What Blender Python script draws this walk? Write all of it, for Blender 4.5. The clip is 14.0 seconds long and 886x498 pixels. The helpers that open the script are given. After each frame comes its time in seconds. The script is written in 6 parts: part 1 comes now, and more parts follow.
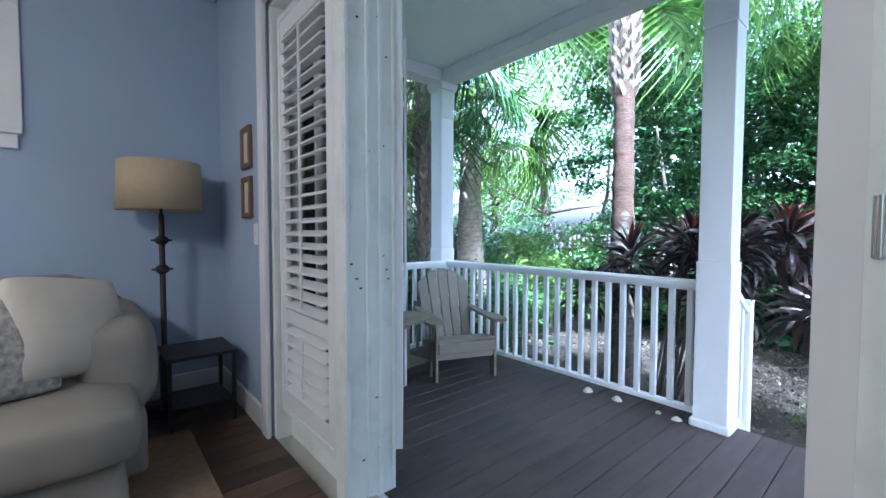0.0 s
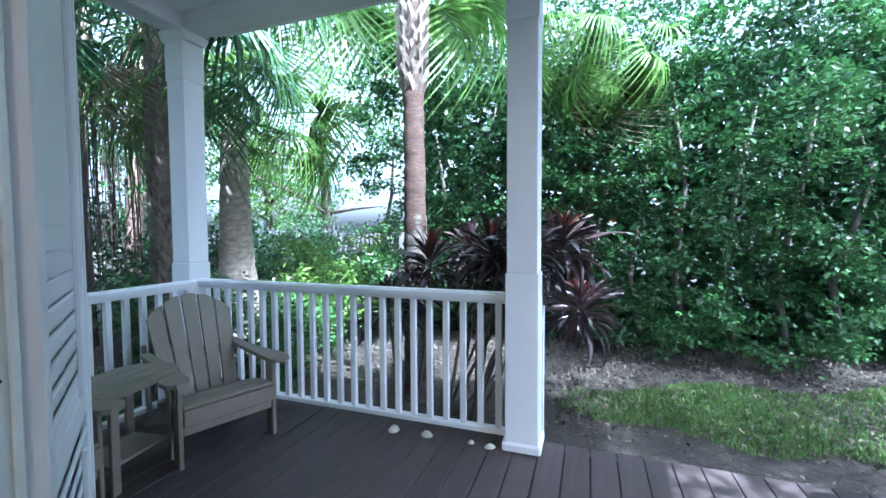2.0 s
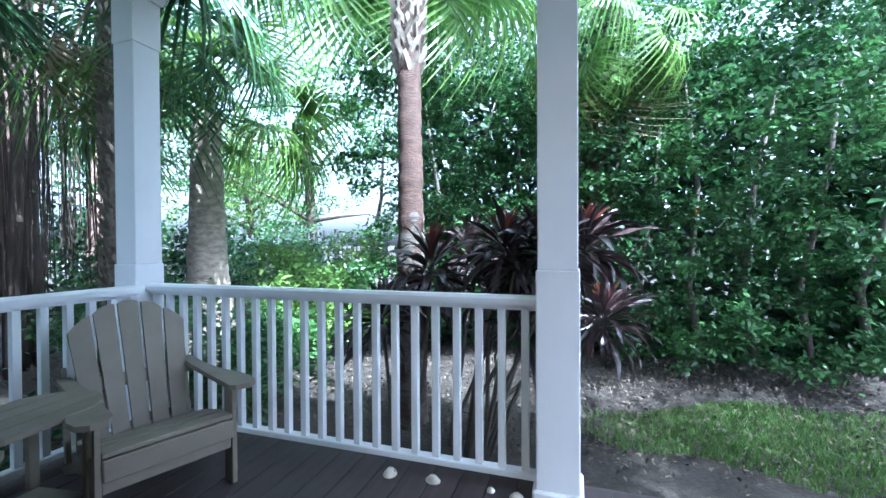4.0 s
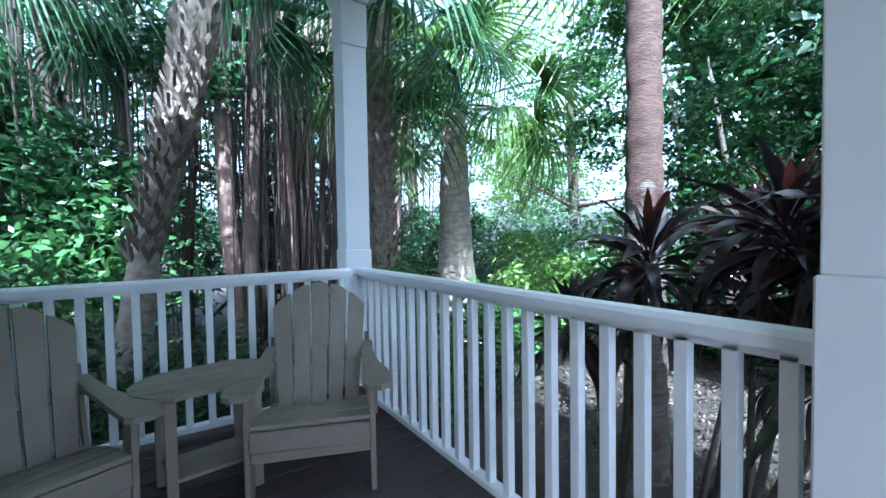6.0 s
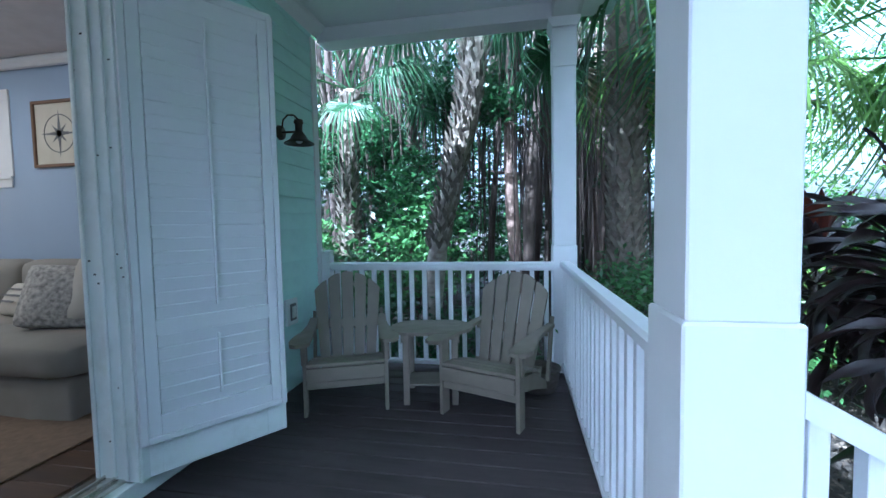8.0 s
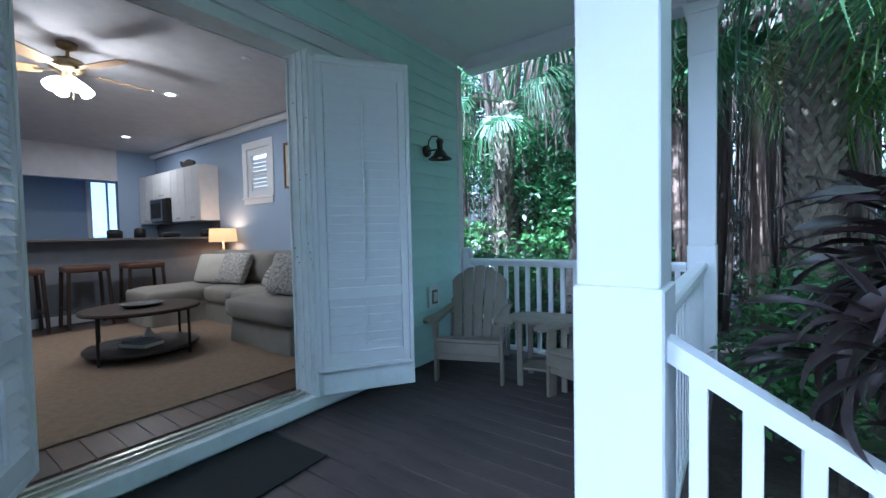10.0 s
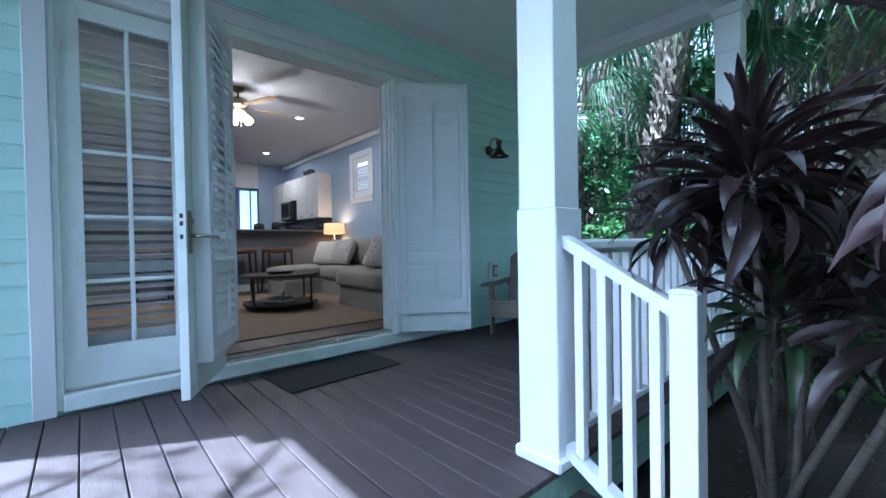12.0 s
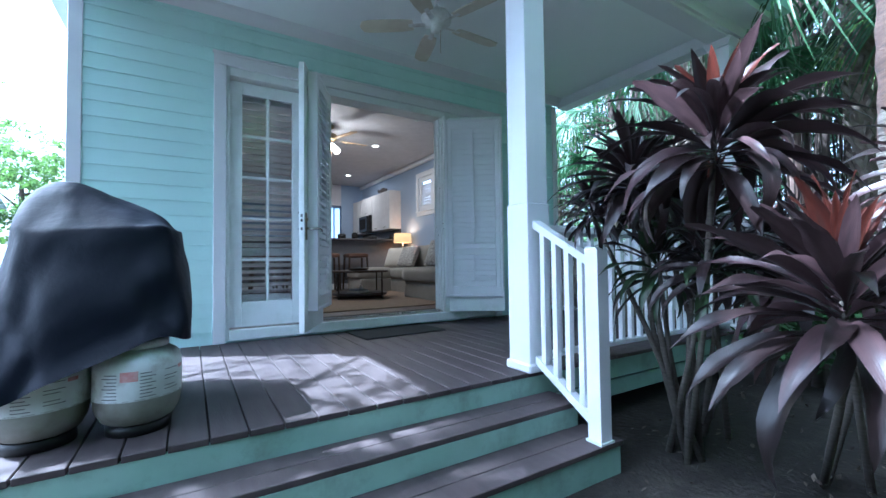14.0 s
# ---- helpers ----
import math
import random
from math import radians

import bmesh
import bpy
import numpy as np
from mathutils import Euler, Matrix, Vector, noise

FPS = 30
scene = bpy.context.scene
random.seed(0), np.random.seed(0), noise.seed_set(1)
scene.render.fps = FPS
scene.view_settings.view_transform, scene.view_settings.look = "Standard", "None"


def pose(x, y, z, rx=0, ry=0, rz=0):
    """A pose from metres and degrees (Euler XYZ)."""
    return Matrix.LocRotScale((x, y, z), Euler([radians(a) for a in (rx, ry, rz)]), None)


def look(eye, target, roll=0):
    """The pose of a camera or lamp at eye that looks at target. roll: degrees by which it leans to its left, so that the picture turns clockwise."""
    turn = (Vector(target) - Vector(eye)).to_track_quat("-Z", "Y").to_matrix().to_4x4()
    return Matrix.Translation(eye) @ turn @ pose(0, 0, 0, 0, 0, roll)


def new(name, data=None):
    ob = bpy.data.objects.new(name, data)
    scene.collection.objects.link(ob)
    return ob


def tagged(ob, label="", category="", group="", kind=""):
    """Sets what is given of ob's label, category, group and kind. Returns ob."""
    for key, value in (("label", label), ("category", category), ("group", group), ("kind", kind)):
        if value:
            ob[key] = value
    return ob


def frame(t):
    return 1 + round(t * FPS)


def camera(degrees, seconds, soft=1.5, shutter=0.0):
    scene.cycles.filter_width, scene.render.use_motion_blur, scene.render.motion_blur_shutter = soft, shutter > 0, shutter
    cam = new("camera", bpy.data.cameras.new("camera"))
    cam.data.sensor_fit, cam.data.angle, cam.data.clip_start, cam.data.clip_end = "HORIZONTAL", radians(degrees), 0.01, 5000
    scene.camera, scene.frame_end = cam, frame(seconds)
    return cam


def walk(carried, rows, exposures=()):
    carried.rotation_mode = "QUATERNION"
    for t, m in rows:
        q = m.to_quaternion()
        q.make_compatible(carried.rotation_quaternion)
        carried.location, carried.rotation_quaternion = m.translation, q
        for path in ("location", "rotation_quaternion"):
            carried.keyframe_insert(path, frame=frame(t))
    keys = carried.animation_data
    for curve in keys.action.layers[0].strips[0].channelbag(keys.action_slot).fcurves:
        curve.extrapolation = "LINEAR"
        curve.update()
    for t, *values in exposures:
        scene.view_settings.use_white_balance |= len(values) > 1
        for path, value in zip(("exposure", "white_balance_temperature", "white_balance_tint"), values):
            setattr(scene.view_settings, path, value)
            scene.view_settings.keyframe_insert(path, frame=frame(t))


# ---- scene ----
cam = camera(94.3, 14.0)
PATH = [
    (0, (-0.908, -0.742, 1.252), (0.387, 0.779, 1.171), 0.1),
    (0.5, (-0.736, -0.596, 1.278), (0.804, 0.678, 1.198), -0.2),
    (1, (-0.599, -0.46, 1.289), (1.106, 0.582, 1.212), -0.1),
    (1.5, (-0.481, -0.341, 1.294), (1.341, 0.48, 1.217), -0.2),
    (2, (-0.367, -0.257, 1.322), (1.516, 0.412, 1.232), -0.3),
    (4.5, (0.284, 0.133, 1.168), (2.188, 0.744, 1.149), -0.4),
    (5, (0.504, 0.205, 1.163), (2.29, 1.104, 1.118), -0.5),
    (5.5, (0.743, 0.144, 1.167), (2.287, 1.414, 1.112), -0.7),
    (6, (0.99, -0.057, 1.158), (2.1, 1.606, 1.093), -0.9),
    (6.5, (1.272, -0.32, 1.18), (1.89, 1.581, 1.108), -1.5),
    (7, (1.453, -0.504, 1.272), (1.695, 1.479, 1.16), -1.3),
    (7.5, (1.643, -0.648, 1.267), (1.554, 1.347, 1.157), -1.3),
    (8, (1.75, -0.763, 1.247), (1.39, 1.201, 1.137), -1.1),
    (8.5, (1.896, -0.823, 1.242), (1.274, 1.075, 1.13), -1.2),
    (11, (2.709, -1.141, 1.088), (1.331, 0.307, 1.025), -1.0),
    (11.5, (2.925, -1.275, 1.005), (1.471, 0.097, 0.943), -1.0),
    (12, (3.158, -1.403, 0.932), (1.655, -0.083, 0.904), -1.0),
    (12.5, (3.389, -1.51, 0.831), (1.82, -0.27, 0.833), -0.9),
    (13, (3.603, -1.609, 0.776), (1.967, -0.459, 0.795), -0.7),
    (13.5, (3.896, -1.709, 0.751), (2.225, -0.612, 0.797), -0.7),
    (14, (4.146, -1.792, 0.7), (2.443, -0.746, 0.763), -0.7),
]
walk(cam, [(t, look(eye, target, roll)) for t, eye, target, roll in PATH], [(0.0, 3.08, 4650, 7), (1.5, 2.76, 4700, 7), (5.0, 2.82, 4700, 6), (6.5, 2.48, 4600, 5), (7.5, 2.62, 4480, 4), (8.5, 2.5, 4400, 4), (11.0, 2.58, 4400, 5), (14.0, 2.58, 4450, 5)])

# ---------------------------------------------------------------- light
SUN_EL = radians(53)
SUN_DIR = Vector((-0.479 * math.cos(SUN_EL), -0.878 * math.cos(SUN_EL), math.sin(SUN_EL)))
world = bpy.data.worlds.new("world")
scene.world = world
world.use_nodes = True
wn = world.node_tree.nodes
sky = wn.new("ShaderNodeTexSky")
sky.sky_type = "NISHITA"
sky.sun_disc = False
sky.sun_elevation = SUN_EL
sky.sun_rotation = math.atan2(SUN_DIR.x, SUN_DIR.y)
sky.air_density, sky.dust_density, sky.ozone_density = 0.8, 6.0, 0.4
haze = wn.new("ShaderNodeHueSaturation")
haze.inputs["Saturation"].default_value, haze.inputs["Value"].default_value = 0.4, 1.15
world.node_tree.links.new(sky.outputs[0], haze.inputs["Color"])
world.node_tree.links.new(haze.outputs[0], wn["Background"].inputs[0])
wn["Background"].inputs[1].default_value = 0.15
sun = new("sun", bpy.data.lights.new("sun", "SUN"))
sun.data.energy, sun.data.angle, sun.data.color = 5.0, radians(0.6), (1.0, 0.95, 0.87)
sun.matrix_world = look(SUN_DIR * 30, (0, 0, 0))


# ---------------------------------------------------------------- materials
def mat(name, base, rough=0.6, second=None, scale=8.0, amount=0.5, bump=0.0, bscale=60.0, metal=0.0, stretch=(1, 1, 1),
        rand=0.0, island=0.0, trans=0.0, emit=0.0, spec=0.5, thin=0.0, stain=None, stain_scale=1.3, stain_amount=0.4):
    """A surface of two mottled colours with fine grain, bump, and variation from piece to piece."""
    m = bpy.data.materials.new(name)
    m.use_nodes = True
    nt = m.node_tree
    N, L = nt.nodes, nt.links
    b = N["Principled BSDF"]
    b.inputs["Roughness"].default_value = rough
    b.inputs["Metallic"].default_value = metal
    b.inputs["Specular IOR Level"].default_value = spec
    tc = N.new("ShaderNodeTexCoord")
    mp = N.new("ShaderNodeMapping")
    mp.inputs["Scale"].default_value = stretch
    L.new(tc.outputs["Object"], mp.inputs["Vector"])
    second = second or tuple(c * 0.82 for c in base)
    n1 = N.new("ShaderNodeTexNoise")
    n1.inputs["Scale"].default_value = scale
    n1.inputs["Detail"].default_value = 6
    L.new(mp.outputs[0], n1.inputs["Vector"])
    mr = N.new("ShaderNodeMapRange")
    mr.inputs["From Min"].default_value, mr.inputs["From Max"].default_value = 0.35, 0.7
    mr.inputs["To Max"].default_value = amount
    L.new(n1.outputs["Fac"], mr.inputs["Value"])
    mx = N.new("ShaderNodeMix")
    mx.data_type = "RGBA"
    mx.inputs[6].default_value, mx.inputs[7].default_value = (*base, 1), (*second, 1)
    L.new(mr.outputs[0], mx.inputs[0])
    col = mx.outputs[2]
    if stain:
        ns = N.new("ShaderNodeTexNoise")
        ns.inputs["Scale"].default_value = stain_scale
        ns.inputs["Detail"].default_value = 8
        ns.inputs["Roughness"].default_value = 0.65
        L.new(tc.outputs["Object"], ns.inputs["Vector"])
        ms = N.new("ShaderNodeMapRange")
        ms.inputs["From Min"].default_value, ms.inputs["From Max"].default_value = 0.5, 0.72
        ms.inputs["To Max"].default_value = stain_amount
        L.new(ns.outputs["Fac"], ms.inputs["Value"])
        m2 = N.new("ShaderNodeMix")
        m2.data_type = "RGBA"
        m2.inputs[7].default_value = (*stain, 1)
        L.new(col, m2.inputs[6])
        L.new(ms.outputs[0], m2.inputs[0])
        col = m2.outputs[2]
    if rand or island:
        hs = N.new("ShaderNodeHueSaturation")
        if island:
            src = N.new("ShaderNodeNewGeometry").outputs["Random Per Island"]
        else:
            src = N.new("ShaderNodeObjectInfo").outputs["Random"]
        r = N.new("ShaderNodeMapRange")
        k = rand or island
        r.inputs["To Min"].default_value, r.inputs["To Max"].default_value = 1 - k, 1 + k
        L.new(src, r.inputs["Value"])
        L.new(r.outputs[0], hs.inputs["Value"])
        L.new(col, hs.inputs["Color"])
        col = hs.outputs[0]
    L.new(col, b.inputs["Base Color"])
    rr = N.new("ShaderNodeMapRange")
    rr.inputs["To Min"].default_value, rr.inputs["To Max"].default_value = max(rough - 0.1, 0.03), min(rough + 0.12, 1)
    L.new(n1.outputs["Fac"], rr.inputs["Value"])
    L.new(rr.outputs[0], b.inputs["Roughness"])
    if bump:
        n2 = N.new("ShaderNodeTexNoise")
        n2.inputs["Scale"].default_value = bscale
        n2.inputs["Detail"].default_value = 5
        L.new(mp.outputs[0], n2.inputs["Vector"])
        bp = N.new("ShaderNodeBump")
        bp.inputs["Strength"].default_value = 0.6
        bp.inputs["Distance"].default_value = bump
        L.new(n2.outputs["Fac"], bp.inputs["Height"])
        L.new(bp.outputs[0], b.inputs["Normal"])
    if trans:
        b.inputs["Transmission Weight"].default_value = trans
    if thin:
        tr = N.new("ShaderNodeBsdfTranslucent")
        L.new(col, tr.inputs["Color"])
        ad = N.new("ShaderNodeMixShader")
        ad.inputs[0].default_value = thin
        L.new(b.outputs[0], ad.inputs[1])
        L.new(tr.outputs[0], ad.inputs[2])
        L.new(ad.outputs[0], N["Material Output"].inputs["Surface"])
    if emit:
        b.inputs["Emission Color"].default_value = (*base, 1)
        b.inputs["Emission Strength"].default_value = emit
    return m


WHITE = mat("white_paint", (0.76, 0.765, 0.79), 0.42, (0.71, 0.715, 0.74), 3, 0.5, 0.0006, 90, stain=(0.55, 0.57, 0.52), stain_amount=0.15)
WHITE_OLD = mat("weathered_white_paint", (0.80, 0.84, 0.83), 0.45, (0.70, 0.75, 0.73), 5, 0.5, 0.0008, 70, stain=(0.42, 0.46, 0.38), stain_scale=4, stain_amount=0.35)
AQUA = mat("aqua_paint", (0.63, 0.84, 0.80), 0.5, (0.58, 0.80, 0.76), 4, 0.6, 0.001, 40, stretch=(1, 0.25, 3), rand=0.03, stain=(0.24, 0.42, 0.40), stain_amount=0.3)
GREEN = mat("pale_green_paint", (0.36, 0.52, 0.43), 0.55, (0.28, 0.42, 0.34), 6, 0.7, 0.001, 50, stain=(0.16, 0.20, 0.15), stain_scale=5, stain_amount=0.6)
CEILING_OUT = mat("porch_ceiling_paint", (0.87, 0.90, 0.90), 0.55, (0.83, 0.87, 0.87), 2, 0.5, 0.0006, 80)
DECK = mat("brown_composite_deck", (0.066, 0.050, 0.049), 0.62, (0.045, 0.034, 0.035), 14, 0.8, 0.0012, 130, stretch=(0.15, 1, 1), rand=0.10, stain=(0.13, 0.10, 0.095), stain_scale=2.2, stain_amount=0.4)
DARK = mat("dark_underside", (0.02, 0.018, 0.016), 0.9)
CHAIR = mat("taupe_plastic_lumber", (0.215, 0.185, 0.142), 0.6, (0.165, 0.14, 0.108), 9, 0.6, 0.0007, 120, rand=0.05)
RUBBER = mat("black_mat_fibre", (0.009, 0.011, 0.011), 0.95, (0.016, 0.018, 0.018), 60, 0.8, 0.004, 220)
BRONZE = mat("aged_bronze", (0.09, 0.075, 0.06), 0.4, (0.05, 0.045, 0.04), 20, 0.8, 0.0005, 60, metal=0.8)
CHROME = mat("brushed_nickel", (0.62, 0.60, 0.56), 0.22, metal=1.0)
BRASS = mat("antique_brass", (0.30, 0.23, 0.13), 0.35, (0.15, 0.12, 0.08), 30, 0.7, metal=0.9)
BLACK = mat("black_iron", (0.018, 0.016, 0.015), 0.45, metal=0.3)
COVER = mat("black_vinyl_cover", (0.0035, 0.0045, 0.010), 0.45, (0.006, 0.007, 0.014), 6, 0.5, 0.012, 9, spec=0.14)
TANK = mat("scuffed_tank_paint", (0.72, 0.74, 0.72), 0.4, (0.52, 0.52, 0.49), 12, 0.7, 0.0008, 60, stain=(0.20, 0.13, 0.09), stain_scale=9, stain_amount=0.6)
TANK_LOW = mat("dark_tank_paint", (0.30, 0.29, 0.25), 0.6, (0.14, 0.12, 0.09), 10, 0.8, 0.001, 60)
LABEL_RED = mat("faded_red_label", (0.55, 0.22, 0.20), 0.6, (0.65, 0.45, 0.42), 40, 0.8)
LABEL_GREY = mat("grey_print", (0.16, 0.16, 0.16), 0.6)
SHELL = mat("shell", (0.70, 0.66, 0.58), 0.5, (0.5, 0.45, 0.38), 30, 0.7)
SOIL = mat("mulch", (0.018, 0.014, 0.011), 0.95, (0.034, 0.027, 0.021), 30, 0.8, 0.03, 30, stain=(0.085, 0.073, 0.056), stain_scale=6, stain_amount=0.45)
GRASS = mat("grass_blades", (0.07, 0.14, 0.025), 0.6, (0.10, 0.16, 0.035), 3, 0.8, island=0.3, thin=0.35)
LITTER = mat("leaf_litter", (0.10, 0.078, 0.056), 0.8, (0.022, 0.016, 0.012), 5, 0.9, island=0.8)
BARK = mat("palm_bark", (0.16, 0.125, 0.095), 0.9, (0.09, 0.065, 0.05), 10, 0.9, 0.012, 26, stretch=(1, 1, 3), stain=(0.30, 0.27, 0.23), stain_scale=3.5, stain_amount=0.5)
BARK_PALE = mat("pale_palm_bark", (0.36, 0.31, 0.26), 0.9, (0.17, 0.13, 0.10), 9, 0.9, 0.014, 24, stretch=(1, 1, 2))
BARK_GREY = mat("grey_ringed_bark", (0.105, 0.09, 0.074), 0.9, (0.036, 0.029, 0.023), 12, 1.0, 0.02, 16, stretch=(0.4, 0.4, 6), stain=(0.14, 0.125, 0.105), stain_scale=5, stain_amount=0.25)
BARK_RED = mat("reddish_palm_bark", (0.070, 0.038, 0.026), 0.9, (0.026, 0.016, 0.012), 12, 0.9, 0.012, 30, stretch=(1, 1, 4))
BOOT = mat("palm_boots", (0.185, 0.155, 0.12), 0.85, (0.06, 0.044, 0.032), 14, 0.8, 0.004, 50, island=0.3)
ROOT = mat("banyan_bark", (0.085, 0.060, 0.047), 0.9, (0.038, 0.028, 0.024), 7, 0.9, 0.01, 22, stretch=(3, 3, 0.6), rand=0.25)
ROOT_PALE = mat("pale_trunk_bark", (0.25, 0.17, 0.135), 0.9, (0.09, 0.06, 0.048), 9, 0.8, 0.012, 22, stretch=(3, 3, 0.7))
CANE = mat("grey_canes", (0.11, 0.095, 0.078), 0.85, (0.06, 0.05, 0.04), 22, 0.8, 0.003, 60, stretch=(1, 1, 4))
# Dark leaf green; also puts shade into the hedge's depth and shaded trees.
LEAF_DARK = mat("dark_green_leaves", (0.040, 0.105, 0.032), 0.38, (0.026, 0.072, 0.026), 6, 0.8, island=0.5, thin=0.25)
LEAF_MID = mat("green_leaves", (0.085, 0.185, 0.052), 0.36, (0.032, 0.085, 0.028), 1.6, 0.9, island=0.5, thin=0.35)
LEAF_LIGHT = mat("fresh_green_leaves", (0.16, 0.26, 0.055), 0.42, (0.09, 0.18, 0.04), 5, 0.8, island=0.4, thin=0.45)
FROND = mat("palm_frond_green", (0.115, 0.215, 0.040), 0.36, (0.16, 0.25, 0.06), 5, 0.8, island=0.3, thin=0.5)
# Same frond green, darkened: shade put into the colour for palms in shade.
FROND_SHADE = mat("shaded_palm_frond_green", (0.04, 0.10, 0.04), 0.4, (0.06, 0.12, 0.045), 5, 0.8, island=0.3, thin=0.3)
FROND_DEAD = mat("dry_palm_frond", (0.30, 0.24, 0.15), 0.8, (0.2, 0.15, 0.1), 9, 0.8, island=0.3, thin=0.2)
TI_DARK = mat("burgundy_leaf", (0.018, 0.011, 0.011), 0.31, (0.034, 0.022, 0.022), 9, 0.8, 0.001, 40, stretch=(1, 14, 1), rand=0.45, thin=0.15)
TI_RED = mat("red_brown_leaf", (0.13, 0.032, 0.02), 0.30, (0.05, 0.028, 0.024), 7, 0.8, 0.001, 40, stretch=(1, 8, 1), rand=0.25, thin=0.45)
TI_PINK = mat("pink_grey_leaf", (0.085, 0.05, 0.052), 0.34, (0.035, 0.023, 0.026), 6, 0.8, 0.001, 40, stretch=(1, 8, 1), rand=0.25, thin=0.3)
TI_GREEN = mat("dark_green_strap_leaf", (0.022, 0.050, 0.016), 0.33, (0.03, 0.024, 0.016), 6, 0.8, 0.001, 40, stretch=(1, 8, 1), rand=0.4, thin=0.25)
FLOWER = mat("orange_petals", (0.75, 0.16, 0.02), 0.5, (0.8, 0.3, 0.03), 9, 0.6, thin=0.4)
FENCE = mat("weathered_fence_wood", (0.10, 0.11, 0.12), 0.8, (0.06, 0.065, 0.07), 9, 0.8, 0.002, 40)
NEIGHBOUR = mat("neighbour_white_siding", (0.82, 0.82, 0.80), 0.6)
ROOF = mat("light_metal_roof", (0.62, 0.64, 0.64), 0.5)
BLUE_WALL = mat("blue_grey_wall_paint", (0.36, 0.44, 0.58), 0.75, (0.34, 0.41, 0.55), 2, 0.5, 0.0005, 120)
ROOM_CEILING = mat("room_ceiling_paint", (0.62, 0.60, 0.62), 0.8)
WOOD_FLOOR = mat("dark_wood_floor", (0.050, 0.028, 0.017), 0.35, (0.11, 0.066, 0.040), 7, 0.8, 0.0006, 60, stretch=(0.3, 4, 1), rand=0.45)
RUG = mat("jute_rug", (0.22, 0.155, 0.10), 0.95, (0.16, 0.115, 0.075), 25, 0.8, 0.004, 180)
SOFA = mat("grey_beige_slipcover", (0.27, 0.25, 0.22), 0.9, (0.22, 0.205, 0.18), 6, 0.6, 0.001, 220)
PILLOW = mat("cream_pillow", (0.58, 0.54, 0.47), 0.9, (0.50, 0.46, 0.40), 9, 0.6, 0.001, 160)
PILLOW_PAT = mat("grey_patterned_pillow", (0.56, 0.53, 0.49), 0.9, (0.20, 0.19, 0.18), 38, 1.0, 0.001, 160)
LAMPSHADE = mat("linen_lampshade", (0.62, 0.52, 0.36), 0.9, (0.56, 0.46, 0.31), 30, 0.5, 0.0005, 200, thin=0.3)
LAMP_LIT = mat("lit_lampshade", (0.80, 0.42, 0.15), 0.9, emit=0.24)
GLOW = mat("lamp_glass", (1.0, 0.80, 0.55), 0.5, emit=2.5)
TABLETOP = mat("matt_espresso_top", (0.030, 0.020, 0.015), 0.65, (0.05, 0.03, 0.02), 9, 0.7, spec=0.2)
DARKWOOD = mat("espresso_wood", (0.030, 0.020, 0.015), 0.4, (0.05, 0.03, 0.02), 9, 0.7, rand=0.1)
BROWNSEAT = mat("brown_leather_seat", (0.10, 0.05, 0.03), 0.5)
CABINET = mat("white_cabinet_paint", (0.72, 0.70, 0.70), 0.45)
BAR = mat("grey_bar_front", (0.20, 0.205, 0.23), 0.7)
COUNTER = mat("speckled_counter", (0.09, 0.085, 0.085), 0.2, (0.2, 0.18, 0.17), 120, 0.8)
FRAMEWOOD = mat("brown_picture_frame", (0.16, 0.09, 0.05), 0.5)
PAPER = mat("print_paper", (0.62, 0.58, 0.48), 0.8, (0.5, 0.46, 0.38), 4, 0.6)
FANBLADE = mat("pale_fan_blade", (0.55, 0.52, 0.42), 0.5, (0.46, 0.42, 0.33), 9, 0.6)
FANBLADE_IN = mat("maple_fan_blade", (0.50, 0.33, 0.17), 0.45, (0.42, 0.27, 0.13), 9, 0.6)


def make_glass():
    m = bpy.data.materials.new("window_glass")
    m.use_nodes = True
    N, L = m.node_tree.nodes, m.node_tree.links
    N.remove(N["Principled BSDF"])
    g, t, x, f = N.new("ShaderNodeBsdfGlossy"), N.new("ShaderNodeBsdfTransparent"), N.new("ShaderNodeMixShader"), N.new("ShaderNodeFresnel")
    g.inputs["Roughness"].default_value = 0.02
    f.inputs["IOR"].default_value = 1.5
    L.new(f.outputs[0], x.inputs[0])
    L.new(t.outputs[0], x.inputs[1])
    L.new(g.outputs[0], x.inputs[2])
    L.new(x.outputs[0], N["Material Output"].inputs["Surface"])
    return m


GLASS = make_glass()


# ---------------------------------------------------------------- mesh helpers
def box(bm, x0, y0, z0, x1, y1, z1, bevel=0.0, m=None):
    """Adds a box with optional chamfered edges to bm."""
    r = bmesh.ops.create_cube(bm, size=1.0)
    vs = r["verts"]
    bmesh.ops.scale(bm, vec=(x1 - x0, y1 - y0, z1 - z0), verts=vs)
    bmesh.ops.translate(bm, vec=((x0 + x1) / 2, (y0 + y1) / 2, (z0 + z1) / 2), verts=vs)
    if bevel:
        es = list({e for v in vs for e in v.link_edges})
        out = bmesh.ops.bevel(bm, geom=es, offset=bevel, segments=1, affect="EDGES")
        vs = list({v for f in out["faces"] for v in f.verts} | {v for v in vs if v.is_valid})
    if m is not None:
        bmesh.ops.transform(bm, matrix=m, verts=[v for v in vs if v.is_valid])
    return bm


def cyl(bm, p0, p1, r0, r1=None, n=12):
    """Adds a tapered round bar from p0 to p1."""
    p0, p1 = Vector(p0), Vector(p1)
    r1 = r0 if r1 is None else r1
    d = p1 - p0
    m = Matrix.Translation((p0 + p1) / 2) @ d.to_track_quat("Z", "Y").to_matrix().to_4x4()
    bmesh.ops.create_cone(bm, cap_ends=True, segments=n, radius1=r0, radius2=r1, depth=d.length, matrix=m)
    return bm


